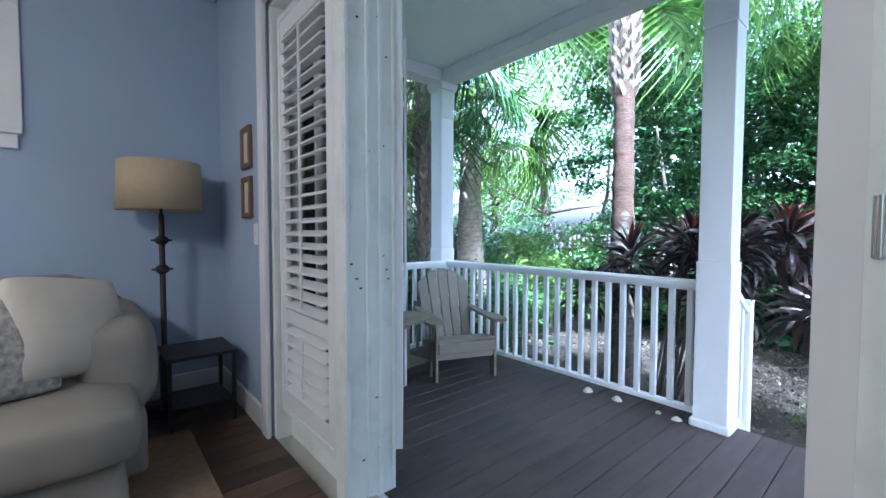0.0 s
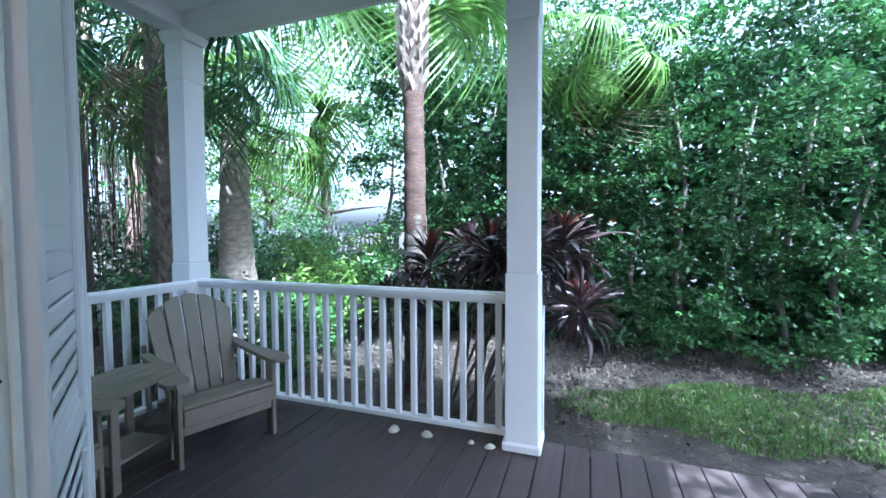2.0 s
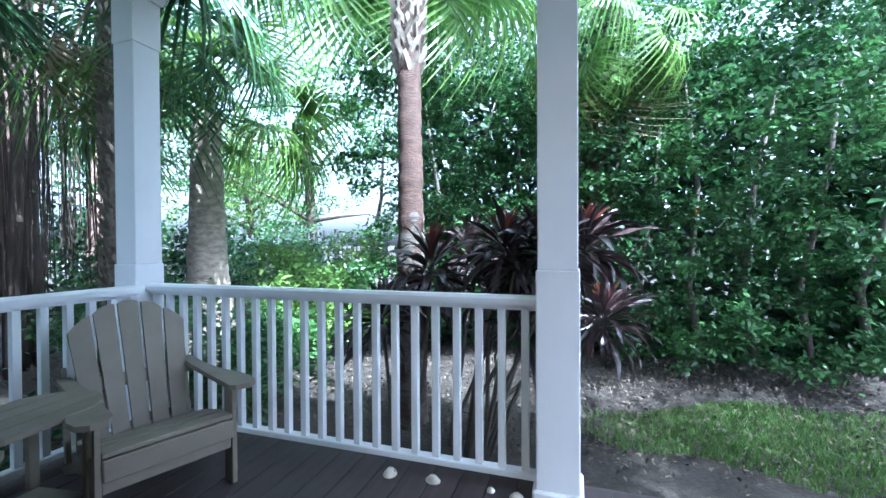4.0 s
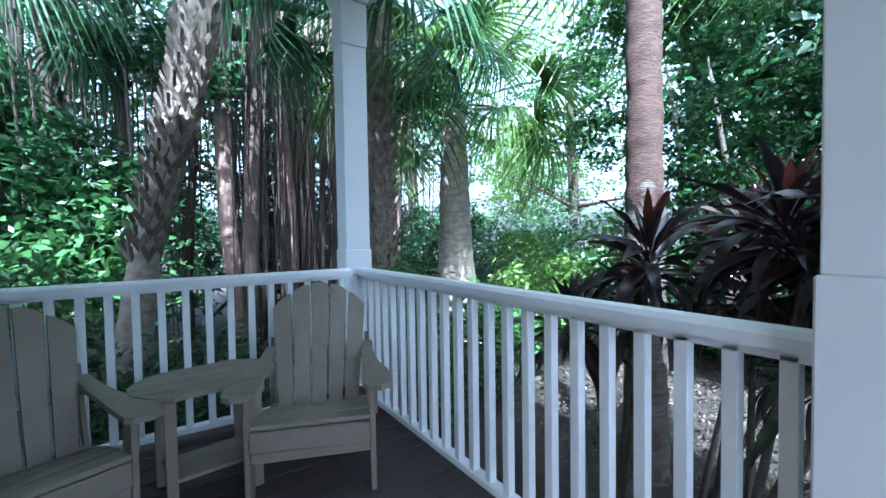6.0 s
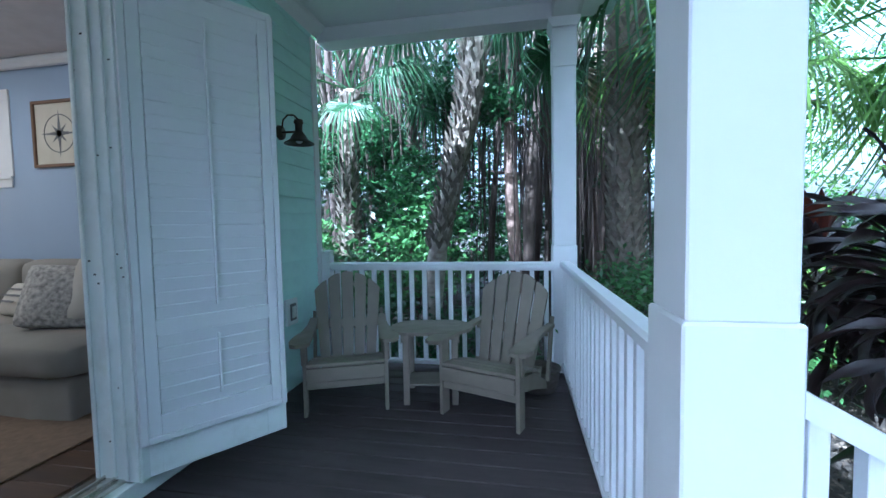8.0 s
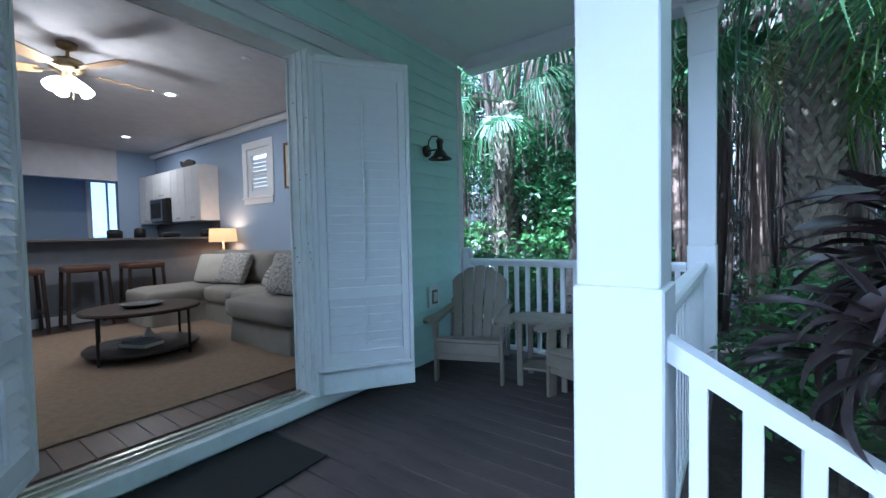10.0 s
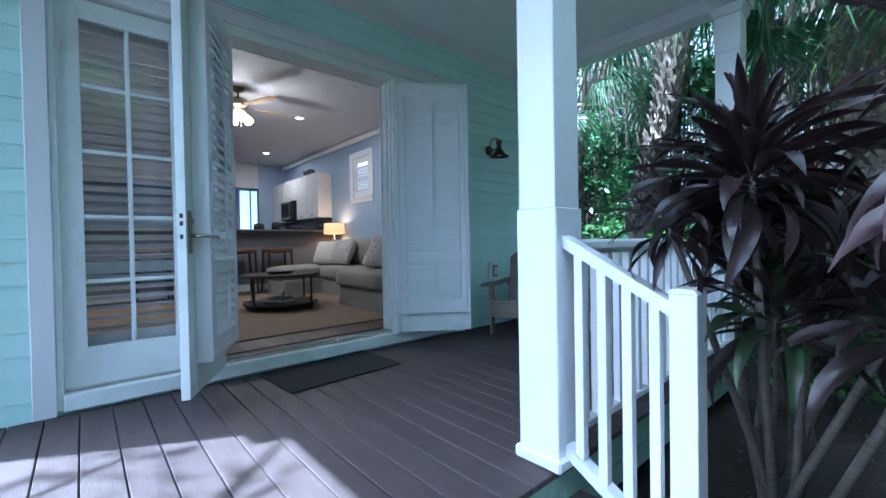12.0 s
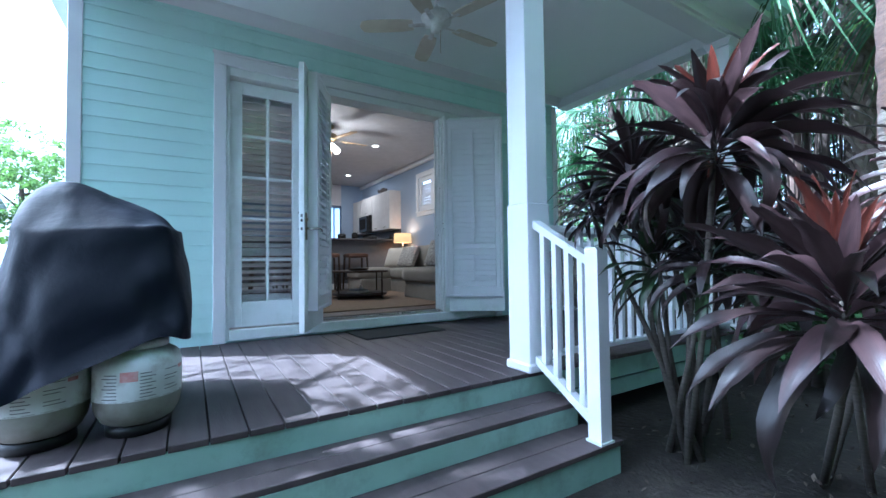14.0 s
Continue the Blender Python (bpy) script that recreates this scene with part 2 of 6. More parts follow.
def lathe(bm, prof, n=24, m=None):
    """Turns a profile of (radius, height) round z."""
    m = m or Matrix()
    rings = [[bm.verts.new(m @ Vector((r * math.cos(2 * math.pi * i / n), r * math.sin(2 * math.pi * i / n), z))) for i in range(n)] for r, z in prof]
    for a, b in zip(rings, rings[1:]):
        for i in range(n):
            bm.faces.new((a[i], a[(i + 1) % n], b[(i + 1) % n], b[i]))
    return bm


def tube(bm, pts, radii, n=8):
    """A tube along points with a radius at each."""
    rings = []
    pts = [Vector(p) for p in pts]
    ways = [(pts[min(i + 1, len(pts) - 1)] - pts[max(i - 1, 0)]).normalized() for i in range(len(pts))]
    steady = min(d.z for d in ways) > -0.8
    for i, p in enumerate(pts):
        d = ways[i]
        q = Vector((0, 0, 1)).rotation_difference(d) if steady else d.to_track_quat("Z", "Y")
        rings.append([bm.verts.new(p + q @ Vector((radii[i] * math.cos(2 * math.pi * k / n), radii[i] * math.sin(2 * math.pi * k / n), 0))) for k in range(n)])
    for a, b in zip(rings, rings[1:]):
        for i in range(n):
            bm.faces.new((a[i], a[(i + 1) % n], b[(i + 1) % n], b[i]))
    bm.faces.new(rings[0][::-1])
    bm.faces.new(rings[-1])
    return bm


def prism(bm, outline, z0, z1, m=None):
    """A flat outline (x, y) given thickness from z0 to z1."""
    m = m or Matrix()
    lo = [bm.verts.new(m @ Vector((x, y, z0))) for x, y in outline]
    hi = [bm.verts.new(m @ Vector((x, y, z1))) for x, y in outline]
    n = len(lo)
    bm.faces.new(lo[::-1])
    bm.faces.new(hi)
    for i in range(n):
        bm.faces.new((lo[i], lo[(i + 1) % n], hi[(i + 1) % n], hi[i]))
    return bm


def mesh_of(name, bm, material, smooth=False):
    me = bpy.data.meshes.new(name)
    bmesh.ops.recalc_face_normals(bm, faces=bm.faces[:])
    bm.to_mesh(me)
    bm.free()
    if material:
        me.materials.append(material)
    if smooth:
        me.polygons.foreach_set("use_smooth", [True] * len(me.polygons))
    return me


def part(name, bm, material, parent=None, label="", smooth=False, m=None):
    """Links a bmesh as one mesh object under a thing or a part."""
    ob = new(name, bm if isinstance(bm, bpy.types.Mesh) else mesh_of(name, bm, material, smooth))
    if parent:
        ob.parent = parent
    if m is not None:
        ob.matrix_basis = m
    return tagged(ob, label)


def thing(name, label, category, m=None, group="", kind=""):
    ob = new(name)
    ob.empty_display_size = 0.1
    if m is not None:
        ob.matrix_basis = m
    return tagged(ob, label, category, group, kind)


def structure(name, bm, material, label, category="building part", parent=None, smooth=False):
    ob = part(name, bm, material, parent, "", smooth)
    return tagged(ob, label, category, "", "structure") if parent is None else tagged(ob, label)


def B(x0, y0, z0, x1, y1, z1, bevel=0.0):
    return box(bmesh.new(), x0, y0, z0, x1, y1, z1, bevel)


def fast_mesh(name, verts, faces_n, material):
    """A mesh from an array of vertices, in quads of four successive ones."""
    me = bpy.data.meshes.new(name)
    n = len(verts)
    me.vertices.add(n)
    me.vertices.foreach_set("co", np.asarray(verts, dtype=np.float32).ravel())
    me.loops.add(n)
    me.loops.foreach_set("vertex_index", np.arange(n, dtype=np.int32))
    me.polygons.add(n // faces_n)
    me.polygons.foreach_set("loop_start", np.arange(0, n, faces_n, dtype=np.int32))
    me.update(calc_edges=True)
    me.materials.append(material)
    return me


def leaf_mesh(name, centres, size, material, rng, aspect=0.45, droop=0.25, up=0.5):
    """Small pointed leaves, one at each centre, turned at random."""
    n = len(centres)
    a = rng.uniform(0, 2 * np.pi, n)
    pitch = rng.normal(-droop, 0.5, n)
    d = np.stack([np.cos(a) * np.cos(pitch), np.sin(a) * np.cos(pitch), np.sin(pitch)], 1)
    u = rng.normal(0, 1, (n, 3))
    u[:, 2] += up * 2
    s = np.cross(d, u)
    s /= np.linalg.norm(s, axis=1)[:, None] + 1e-9
    k = np.cross(s, d)
    L = (size * rng.uniform(0.6, 1.3, n))[:, None]
    W = L * aspect
    c = np.asarray(centres)
    v = np.empty((n, 4, 3))
    v[:, 0] = c - d * L * 0.5
    v[:, 1] = c + s * W * 0.5 + k * W * 0.12
    v[:, 2] = c + d * L * 0.5
    v[:, 3] = c - s * W * 0.5 + k * W * 0.12
    return fast_mesh(name, v.reshape(-1, 3), 4, material)


def clumps(rng, centre, radii, count, per, spread):
    """Points gathered in clumps on the outside of an ellipsoid."""
    d = rng.normal(0, 1, (count, 3))
    d /= np.linalg.norm(d, axis=1)[:, None]
    c = np.array(centre) + d * np.array(radii) * rng.uniform(0.45, 1.0, (count, 1))
    p = np.repeat(c, per, 0) + rng.normal(0, spread, (count * per, 3)) * np.array((1, 1, 0.6))
    return p


rng = np.random.default_rng(7)

# ---------------------------------------------------------------- ground
GZ = -0.43
bm = bmesh.new()
g = bmesh.ops.create_grid(bm, x_segments=60, y_segments=60, size=30)
for v in bm.verts:
    v.co.z = GZ + 0.05 * noise.noise(v.co * 0.35) * (1 if abs(v.co.x) > 3 or abs(v.co.y) > 4 else 0.3) - 0.02
bmesh.ops.scale(bm, vec=(1, 1, 1), verts=bm.verts[:])
for s in ((-1, 0), (1, 0), (0, -1), (0, 1)):
    x0, x1 = (30, 400) if s[0] > 0 else (-400, -30) if s[0] < 0 else (-30, 30)
    y0, y1 = (30, 400) if s[1] > 0 else (-400, -30) if s[1] < 0 else (-400, 400)
    if s[0] == 0:
        x0, x1 = -30, 30
    q = [bm.verts.new((x, y, GZ - 0.03)) for x, y in ((x0, y0), (x1, y0), (x1, y1), (x0, y1))]
    bm.faces.new(q)
structure("ground", bm, SOIL, "dark mulch and bare soil of a shaded garden", "ground", smooth=True)


def scatter_blades(name, label, n, x0, x1, y0, y1, h, material, flat=False, test=None):
    p = np.stack([rng.uniform(x0, x1, n), rng.uniform(y0, y1, n), np.full(n, GZ)], 1)
    if test is not None:
        p = p[test(p)]
        n = len(p)
    a = rng.uniform(0, 2 * np.pi, n)
    v = np.empty((n, 4, 3))
    if flat:
        p[:, 2] += rng.uniform(0.0, 0.03, n)
        me = leaf_mesh(name, p, h, material, rng, 0.5, 0.0, 2.0)
    else:
        s = np.stack([np.cos(a), np.sin(a), np.zeros(n)], 1) * 0.006
        lean = np.stack([rng.normal(0, 0.35, n), rng.normal(0, 0.35, n), np.ones(n)], 1) * (h * rng.uniform(0.5, 1.2, n))[:, None]
        v[:, 0], v[:, 1] = p - s, p + s
        v[:, 2], v[:, 3] = p + lean + s * 0.2, p + lean - s * 0.2
        me = fast_mesh(name, v.reshape(-1, 3), 4, material)
    return tagged(new(name, me), label, "ground cover", "", "stuff")


def lawn_test(p):
    x, y = p[:, 0], p[:, 1]
    near = 3.45 + 0.12 * np.sin(y * 5) - 0.22 * np.clip(y + 2.0, -3, 0) * -1 + 0.35 * np.clip(y + 1.0, 0, 2)
    far = 4.75 - 0.28 * (y + 1.4) + 0.15 * np.sin(y * 3.1)
    patch = 0.75 + 0.5 * np.sin(x * 2.3 + 1) * np.sin(y * 1.9 + 0.6) - 0.55 * np.clip(y + 0.8, 0, 2)
    return (x > near) & (x < far) & (rng.uniform(0, 1, len(x)) < patch)


scatter_blades("grass", "short patchy lawn grass beside the mulch bed", 70000, 3.2, 6.2, -4.5, 0.6, 0.045, GRASS, test=lawn_test)
scatter_blades("fallen_leaves", "dry brown fallen leaves on the mulch", 36000, 2.3, 8.0, -4.5, 7.0, 0.045, LITTER, flat=True, test=lambda p: rng.uniform(0, 1, len(p)) < 0.12 + 0.88 * np.clip((p[:, 0] - 3.2) / 0.6, 0, 1))

# ---------------------------------------------------------------- house shell
WX = -0.18          # inner face of the wall with the doors
YN, YS = 2.68, -2.59    # outer faces of the house corners
CE = 2.95           # room ceiling
FL = 0.14           # room floor
DOOR_Y0, DOOR_Y1 = -1.525, 1.53
XB = -8.75
wall = structure("wall_east", B(WX, YS + 0.02, -0.4, -0.012, DOOR_Y0, 3.1), AQUA, "aqua clapboard house wall facing the porch")
part("wall_side", B(WX, DOOR_Y1, -0.4, -0.012, YN - 0.02, 3.1), AQUA, wall)
part("wall_head", B(WX, DOOR_Y0, 2.50, -0.012, DOOR_Y1, 3.1), AQUA, wall)
part("wall_foot", B(WX, DOOR_Y0, -0.4, -0.012, DOOR_Y1, 0.02), AQUA, wall)
wi = structure("wall_inner", B(WX - 0.02, YS + 0.2, FL, WX - 0.001, DOOR_Y0 - 0.0, CE), BLUE_WALL, "blue-grey painted inner face of the door wall")
part("wall_inner_side", B(WX - 0.02, DOOR_Y1, FL, WX - 0.001, 2.55, CE), BLUE_WALL, wi)
part("wall_inner_head", B(WX - 0.02, DOOR_Y0, 2.50, WX - 0.001, DOOR_Y1, CE), BLUE_WALL, wi)
# north wall with a small shuttered window
NWX0, NWX1, NWZ0, NWZ1 = -3.92, -3.30, 1.83, 2.57
VX0, VX1, VZ0, VZ1 = -1.92, -1.30, 1.82, 2.50
wn_ = structure("wall_north", B(XB, 2.55, -0.4, NWX0, YN - 0.02, CE + 0.15), BLUE_WALL, "blue-grey painted living room wall")
part("wall_north_mid", B(NWX1, 2.55, -0.4, VX0, YN - 0.02, CE + 0.15), BLUE_WALL, wn_)
part("wall_north_near", B(VX1, 2.55, -0.4, WX, YN - 0.02, CE + 0.15), BLUE_WALL, wn_)
part("wall_north_low", B(VX0, 2.55, -0.4, VX1, YN - 0.02, VZ0), BLUE_WALL, wn_)
part("wall_north_top", B(VX0, 2.55, VZ1, VX1, YN - 0.02, CE + 0.15), BLUE_WALL, wn_)
part("wall_north_low", B(NWX0, 2.55, -0.4, NWX1, YN - 0.02, NWZ0), BLUE_WALL, wn_)
part("wall_north_top", B(NWX0, 2.55, NWZ1, NWX1, YN - 0.02, CE + 0.15), BLUE_WALL, wn_)
structure("wall_south", B(XB, YS + 0.02, -0.4, WX, YS + 0.2, CE + 0.15), BLUE_WALL, "blue-grey painted wall on the street side")
structure("wall_west", B(XB - 0.15, YS, -0.4, XB, YN, CE + 0.15), BLUE_WALL, "plain wall that closes the far end of the room")
structure("ceiling", B(XB, YS + 0.2, CE, WX - 0.02, 2.55, CE + 0.08), ROOM_CEILING, "smooth pale ceiling of the living room", "ceiling")
bm = bmesh.new()
for x0, y0, x1, y1 in ((XB, 2.45, WX - 0.02, 2.55), (WX - 0.11, YS + 0.2, WX - 0.02, 2.45)):
    box(bm, x0, y0, CE - 0.10, x1, y1, CE - 0.002, 0.03)
structure("crown_moulding", bm, WHITE, "white crown moulding round the room ceiling", "trim")
bm = bmesh.new()
box(bm, WX - 0.04, DOOR_Y1 + 0.1, FL, WX - 0.02, 2.55, FL + 0.14, 0.006)
box(bm, XB, 2.525, FL, WX - 0.04, 2.55, FL + 0.14, 0.006)
structure("baseboard", bm, WHITE, "white painted baseboard", "trim")
structure("roof", B(XB - 0.3, YS - 0.3, 3.12, -0.02, YN + 0.3, 3.22), ROOF, "flat stand-in for the house roof above the rooms", "roof")

# room floor in planks
floor = structure("floor", B(XB, YS + 0.2, FL - 0.1, WX, 2.55, FL - 0.012), DARKWOOD, "dark hardwood plank floor", "floor")

# porch roof: ceiling, beams, crown
PX = 2.13      # line of the columns
structure("ceiling_porch", B(-0.011, YS, 3.03, PX + 0.35, 3.05, 3.09), CEILING_OUT, "smooth pale porch ceiling", "ceiling")
structure("roof_porch", B(-0.011, YS - 0.05, 3.10, PX + 0.45, 3.2, 3.2), AQUA, "porch roof over the deck", "roof")
beam = structure("beam", B(PX - 0.10, YS, 2.90, PX + 0.10, 2.735, 3.029, 0.006), WHITE, "white boxed porch beam on the columns", "beam")
part("beam_end", B(0.0, 2.735, 2.90, PX + 0.10, 2.925, 3.029, 0.006), WHITE, beam)
part("fascia", B(PX + 0.10, YS, 2.93, PX + 0.13, 3.05, 3.12), WHITE, beam)
part("beam_left", B(0.0, YS, 2.90, PX - 0.10, YS + 0.15, 3.029, 0.006), WHITE, beam)
bm = bmesh.new()
prism(bm, [(0, 2.93), (0.0, 3.03), (0.085, 3.03), (0.07, 3.0), (0.02, 2.95)], YS + 0.15, 2.735, Matrix(((1, 0, 0, 0), (0, 0, 1, 0), (0, 1, 0, 0), (0, 0, 0, 1))))
structure("crown_porch", bm, WHITE, "white crown moulding under the porch ceiling", "trim")
# corner boards
trim = structure("corner_board", B(-0.1, YS - 0.02, -0.4, 0.012, YS + 0.07, 3.1, 0.004), WHITE, "white corner board of the house", "trim")
part("corner_board_end", B(-0.1, YN - 0.07, -0.4, 0.012, YN + 0.01, 2.90, 0.004), WHITE, trim)

# ---------------------------------------------------------------- door unit
def doorway():
    """White frame, mullions, threshold and casing of the four-panel door unit."""
    f = structure("door_frame", B(-0.18, DOOR_Y0, 0.02, 0.0, DOOR_Y0 + 0.03, 2.50, 0.003), WHITE_OLD, "white painted frame of a four-panel patio door", "door frame")
    part("jamb", B(-0.18, DOOR_Y1 - 0.03, 0.02, 0.0, DOOR_Y1, 2.50, 0.003), WHITE_OLD, f)
    part("mullion", B(-0.14, -0.835, 0.12, 0.012, -0.72, 2.43, 0.004), WHITE_OLD, f)
    ml = part("mullion", B(-0.16, 0.745, 0.12, 0.085, 0.82, 2.43, 0.004), WHITE_OLD, f)
    for xa, xb in ((-0.155, -0.135), (-0.06, -0.045), (0.0, 0.02), (0.065, 0.08)):
        part("stop", B(xa, 0.733, 0.13, xb, 0.7448, 2.42, 0.003), WHITE_OLD, ml)
    for z in (0.30, 0.52, 1.02, 1.06, 1.12, 1.50, 1.58, 1.95, 2.10):
        part("screw", B(-0.10 + 0.05 * math.sin(z * 9), 0.7435, z, -0.088 + 0.05 * math.sin(z * 9), 0.7452, z + 0.007), BLACK, ml)
        part("screw", B(0.02 + 0.04 * math.cos(z * 7), 0.7435, z + 0.03, 0.03 + 0.04 * math.cos(z * 7), 0.7452, z + 0.036), BLACK, ml)
    part("head", B(-0.18, DOOR_Y0 + 0.03, 2.425, 0.0, DOOR_Y1 - 0.03, 2.50, 0.003), WHITE_OLD, f)
    part("casing", B(-0.012, DOOR_Y0 - 0.1, 0.0, 0.022, DOOR_Y0, 2.50, 0.004), WHITE, f)
    part("casing", B(-0.012, DOOR_Y1, 0.0, 0.022, DOOR_Y1 + 0.1, 2.50, 0.004), WHITE, f)
    part("casing_head", B(-0.012, DOOR_Y0 - 0.1, 2.50, 0.024, DOOR_Y1 + 0.1, 2.60, 0.004), WHITE, f)
    part("drip_cap", B(-0.012, DOOR_Y0 - 0.11, 2.60, 0.035, DOOR_Y1 + 0.11, 2.615), WHITE, f)
    part("sill", B(-0.18, DOOR_Y0 + 0.03, 0.02, 0.035, DOOR_Y1 - 0.03, 0.112, 0.004), WHITE_OLD, f, "worn pale aqua sill")
    part("threshold", B(-0.18, DOOR_Y0 + 0.03, 0.112, -0.01, DOOR_Y1 - 0.03, 0.13, 0.003), CHROME, f, "dull aluminium threshold")
    part("track", B(-0.06, -0.70, 0.13, -0.045, 0.745, 0.145, 0.002), CHROME, f)
    part("track", B(-0.12, -0.70, 0.13, -0.11, 0.745, 0.142, 0.002), CHROME, f)
    # inner casing
    part("inner_casing", B(WX - 0.045, DOOR_Y1 - 0.02, FL, WX - 0.02, DOOR_Y1 + 0.07, 2.52, 0.004), WHITE, f)
    part("inner_casing", B(WX - 0.045, DOOR_Y0 - 0.07, FL, WX - 0.02, DOOR_Y0 + 0.02, 2.52, 0.004), WHITE, f)
    part("inner_casing_head", B(WX - 0.045, DOOR_Y0 - 0.07, 2.43, WX - 0.021, DOOR_Y1 + 0.07, 2.53, 0.004), WHITE, f)


doorway()


def shutter(parent, w, z0, z1, y_in, tilt, name="shutter", depth=0.055, free=0.045):
    """Louvred shutter with a frame, a middle rail and tilt rods; local x along its width, y its thickness."""
    fr = bmesh.new()
    t = 0.03
    st = 0.05
    x0, x1 = 0.045, w - free
    mid = z0 + (z1 - z0) * 0.245
    y0, y1 = y_in, y_in + depth
    box(fr, x0 - t, y0, z0 - t, x0, y1, z1 + t, 0.003)
    box(fr, x1, y0, z0 - t, x1 + t, y1, z1 + t, 0.003)
    box(fr, x0, y0, z0 - t, x1, y1, z0, 0.003)
    box(fr, x0, y0, z1, x1, y1, z1 + t, 0.003)
    ym = (y0 + y1) / 2
    a, b = ym - 0.014, ym + 0.014
    if y_in >= 0:
        a, b = y1 - 0.03, y1 - 0.004
    else:
        a, b = y0 + 0.004, y0 + 0.03
    box(fr, x0 + 0.002, a, z0, x0 + st, b, z1, 0.002)
    box(fr, x1 - st, a, z0, x1 - 0.002, b, z1, 0.002)
    box(fr, x0 + st, a, z0, x1 - st, b, z0 + 0.09, 0.002)
    box(fr, x0 + st, a, z1 - 0.08, x1 - st, b, z1, 0.002)
    box(fr, x0 + st, a, mid - 0.035, x1 - st, b, mid + 0.035, 0.002)
    s = part(name, fr, WHITE, parent, "white plantation shutter fixed inside the door")
    lm = bmesh.new()
    box(lm, x0 + st + 0.003, -0.005, -0.034, x1 - st - 0.003, 0.005, 0.034, 0.003)
    lme = mesh_of("louver", lm, WHITE)
    for lo, hi in ((z0 + 0.09, mid - 0.035), (mid + 0.035, z1 - 0.08)):
        n = max(1, round((hi - lo) / 0.062))
        for i in range(n):
            z = lo + (i + 0.5) * (hi - lo) / n
            part("louver", lme, None, s, m=pose(0, (a + b) / 2, z, tilt, 0, 0))
        yr = b + 0.012 if y_in >= 0 else a - 0.024
        part("tilt_rod", B((x0 + x1) / 2 - 0.006, yr, lo + 0.04, (x0 + x1) / 2 + 0.006, yr + 0.012, hi - 0.03, 0.002), WHITE, s)
    return s


def glazed_leaf(name, label, m, w, z0, z1, inner, tilt, handle=0, ajar="", cat="door"):
    """A ten-light glazed door leaf. Local x from hinge to free edge, y thickness 0..0.045, the shutter on side `inner`."""
    d = thing(name, label, cat, m)
    T = 0.045
    st, rt, rb = 0.105, 0.115, 0.23
    bm = bmesh.new()
    box(bm, 0, 0, z0, st, T, z1, 0.002)
    box(bm, w - st, 0, z0, w, T, z1, 0.002)
    box(bm, st, 0, z0, w - st, T, z0 + rb, 0.002)
    box(bm, st, 0, z1 - rt, w - st, T, z1, 0.002)
    part("door_panel_frame", bm, WHITE_OLD, d)
    mu = bmesh.new()
    gz0, gz1 = z0 + rb, z1 - rt
    box(mu, w / 2 - 0.012, 0.004, gz0, w / 2 + 0.012, T - 0.004, gz1, 0.003)
    for i in range(1, 5):
        z = gz0 + (gz1 - gz0) * i / 5
        box(mu, st, 0.006, z - 0.012, w - st, T - 0.006, z + 0.012, 0.003)
    part("muntin", mu, WHITE_OLD, d)
    gl = part("glass", B(st, T / 2 - 0.003, gz0, w - st, T / 2 + 0.003, gz1), GLASS, d, "clear glass panes")
    gl.visible_shadow = False
    shutter(d, w, z0 + 0.20, z1 - 0.07, T + 0.002 if inner > 0 else -0.057, tilt, depth=0.085 if handle else 0.055, free=0.125 if handle else 0.045)
    if handle:
        hx = w - 0.045
        yy = T if inner > 0 else 0
        sg = 1 if inner > 0 else -1
        for z in (0.99, 1.13):
            kb = bmesh.new()
            cyl(kb, (hx, T - yy, z), (hx, T - yy - sg * 0.014, z), 0.013, 0.010, 14)
            part("knob", kb, BLACK, d)
        for side, base in ((sg, yy),):
            hb = bmesh.new()
            y0, y1 = sorted((base, base + side * 0.008))
            box(hb, hx - 0.022, y0, 0.90, hx + 0.022, y1, 1.13, 0.003)
            part("handle_plate", hb, BRASS, d, "aged brass handle plate")
            hl = bmesh.new()
            reach = side * (0.105 if side == sg else 0.05)
            cyl(hl, (hx, base, 0.995), (hx, base + reach, 0.995), 0.010)
            tube(hl, [(hx, base + reach, 0.995), (hx - 0.05, base + reach, 0.997), (hx - 0.12, base + reach, 0.992), (hx - 0.15, base + reach * 0.93, 0.985)], [0.009, 0.008, 0.007, 0.009])
            part("handle_lever", hl, CHROME, d, "curved nickel door lever", True)
            cy = bmesh.new()
            cyl(cy, (hx, base, 1.075), (hx, base + side * 0.018, 1.075), 0.013)
            part("thumb_turn", cy, BRASS, d)
        for z in (1.06, 0.99, 1.10):
            part("latch", B(w, T / 2 - 0.008, z - 0.012, w + 0.001, T / 2 + 0.008, z + 0.012), BLACK, d)
    for z in (z0 + 0.2, (z0 + z1) / 2, z1 - 0.2):
        hb = bmesh.new()
        cyl(hb, (-0.006, T / 2, z - 0.05), (-0.006, T / 2, z + 0.05), 0.007)
        part("hinge", hb, CHROME, d)
    return d


def along(p0, p1):
    """The pose whose x axis runs on the floor from p0 towards p1."""
    a = math.atan2(p1[1] - p0[1], p1[0] - p0[0])
    return pose(p0[0], p0[1], 0, 0, 0, math.degrees(a))


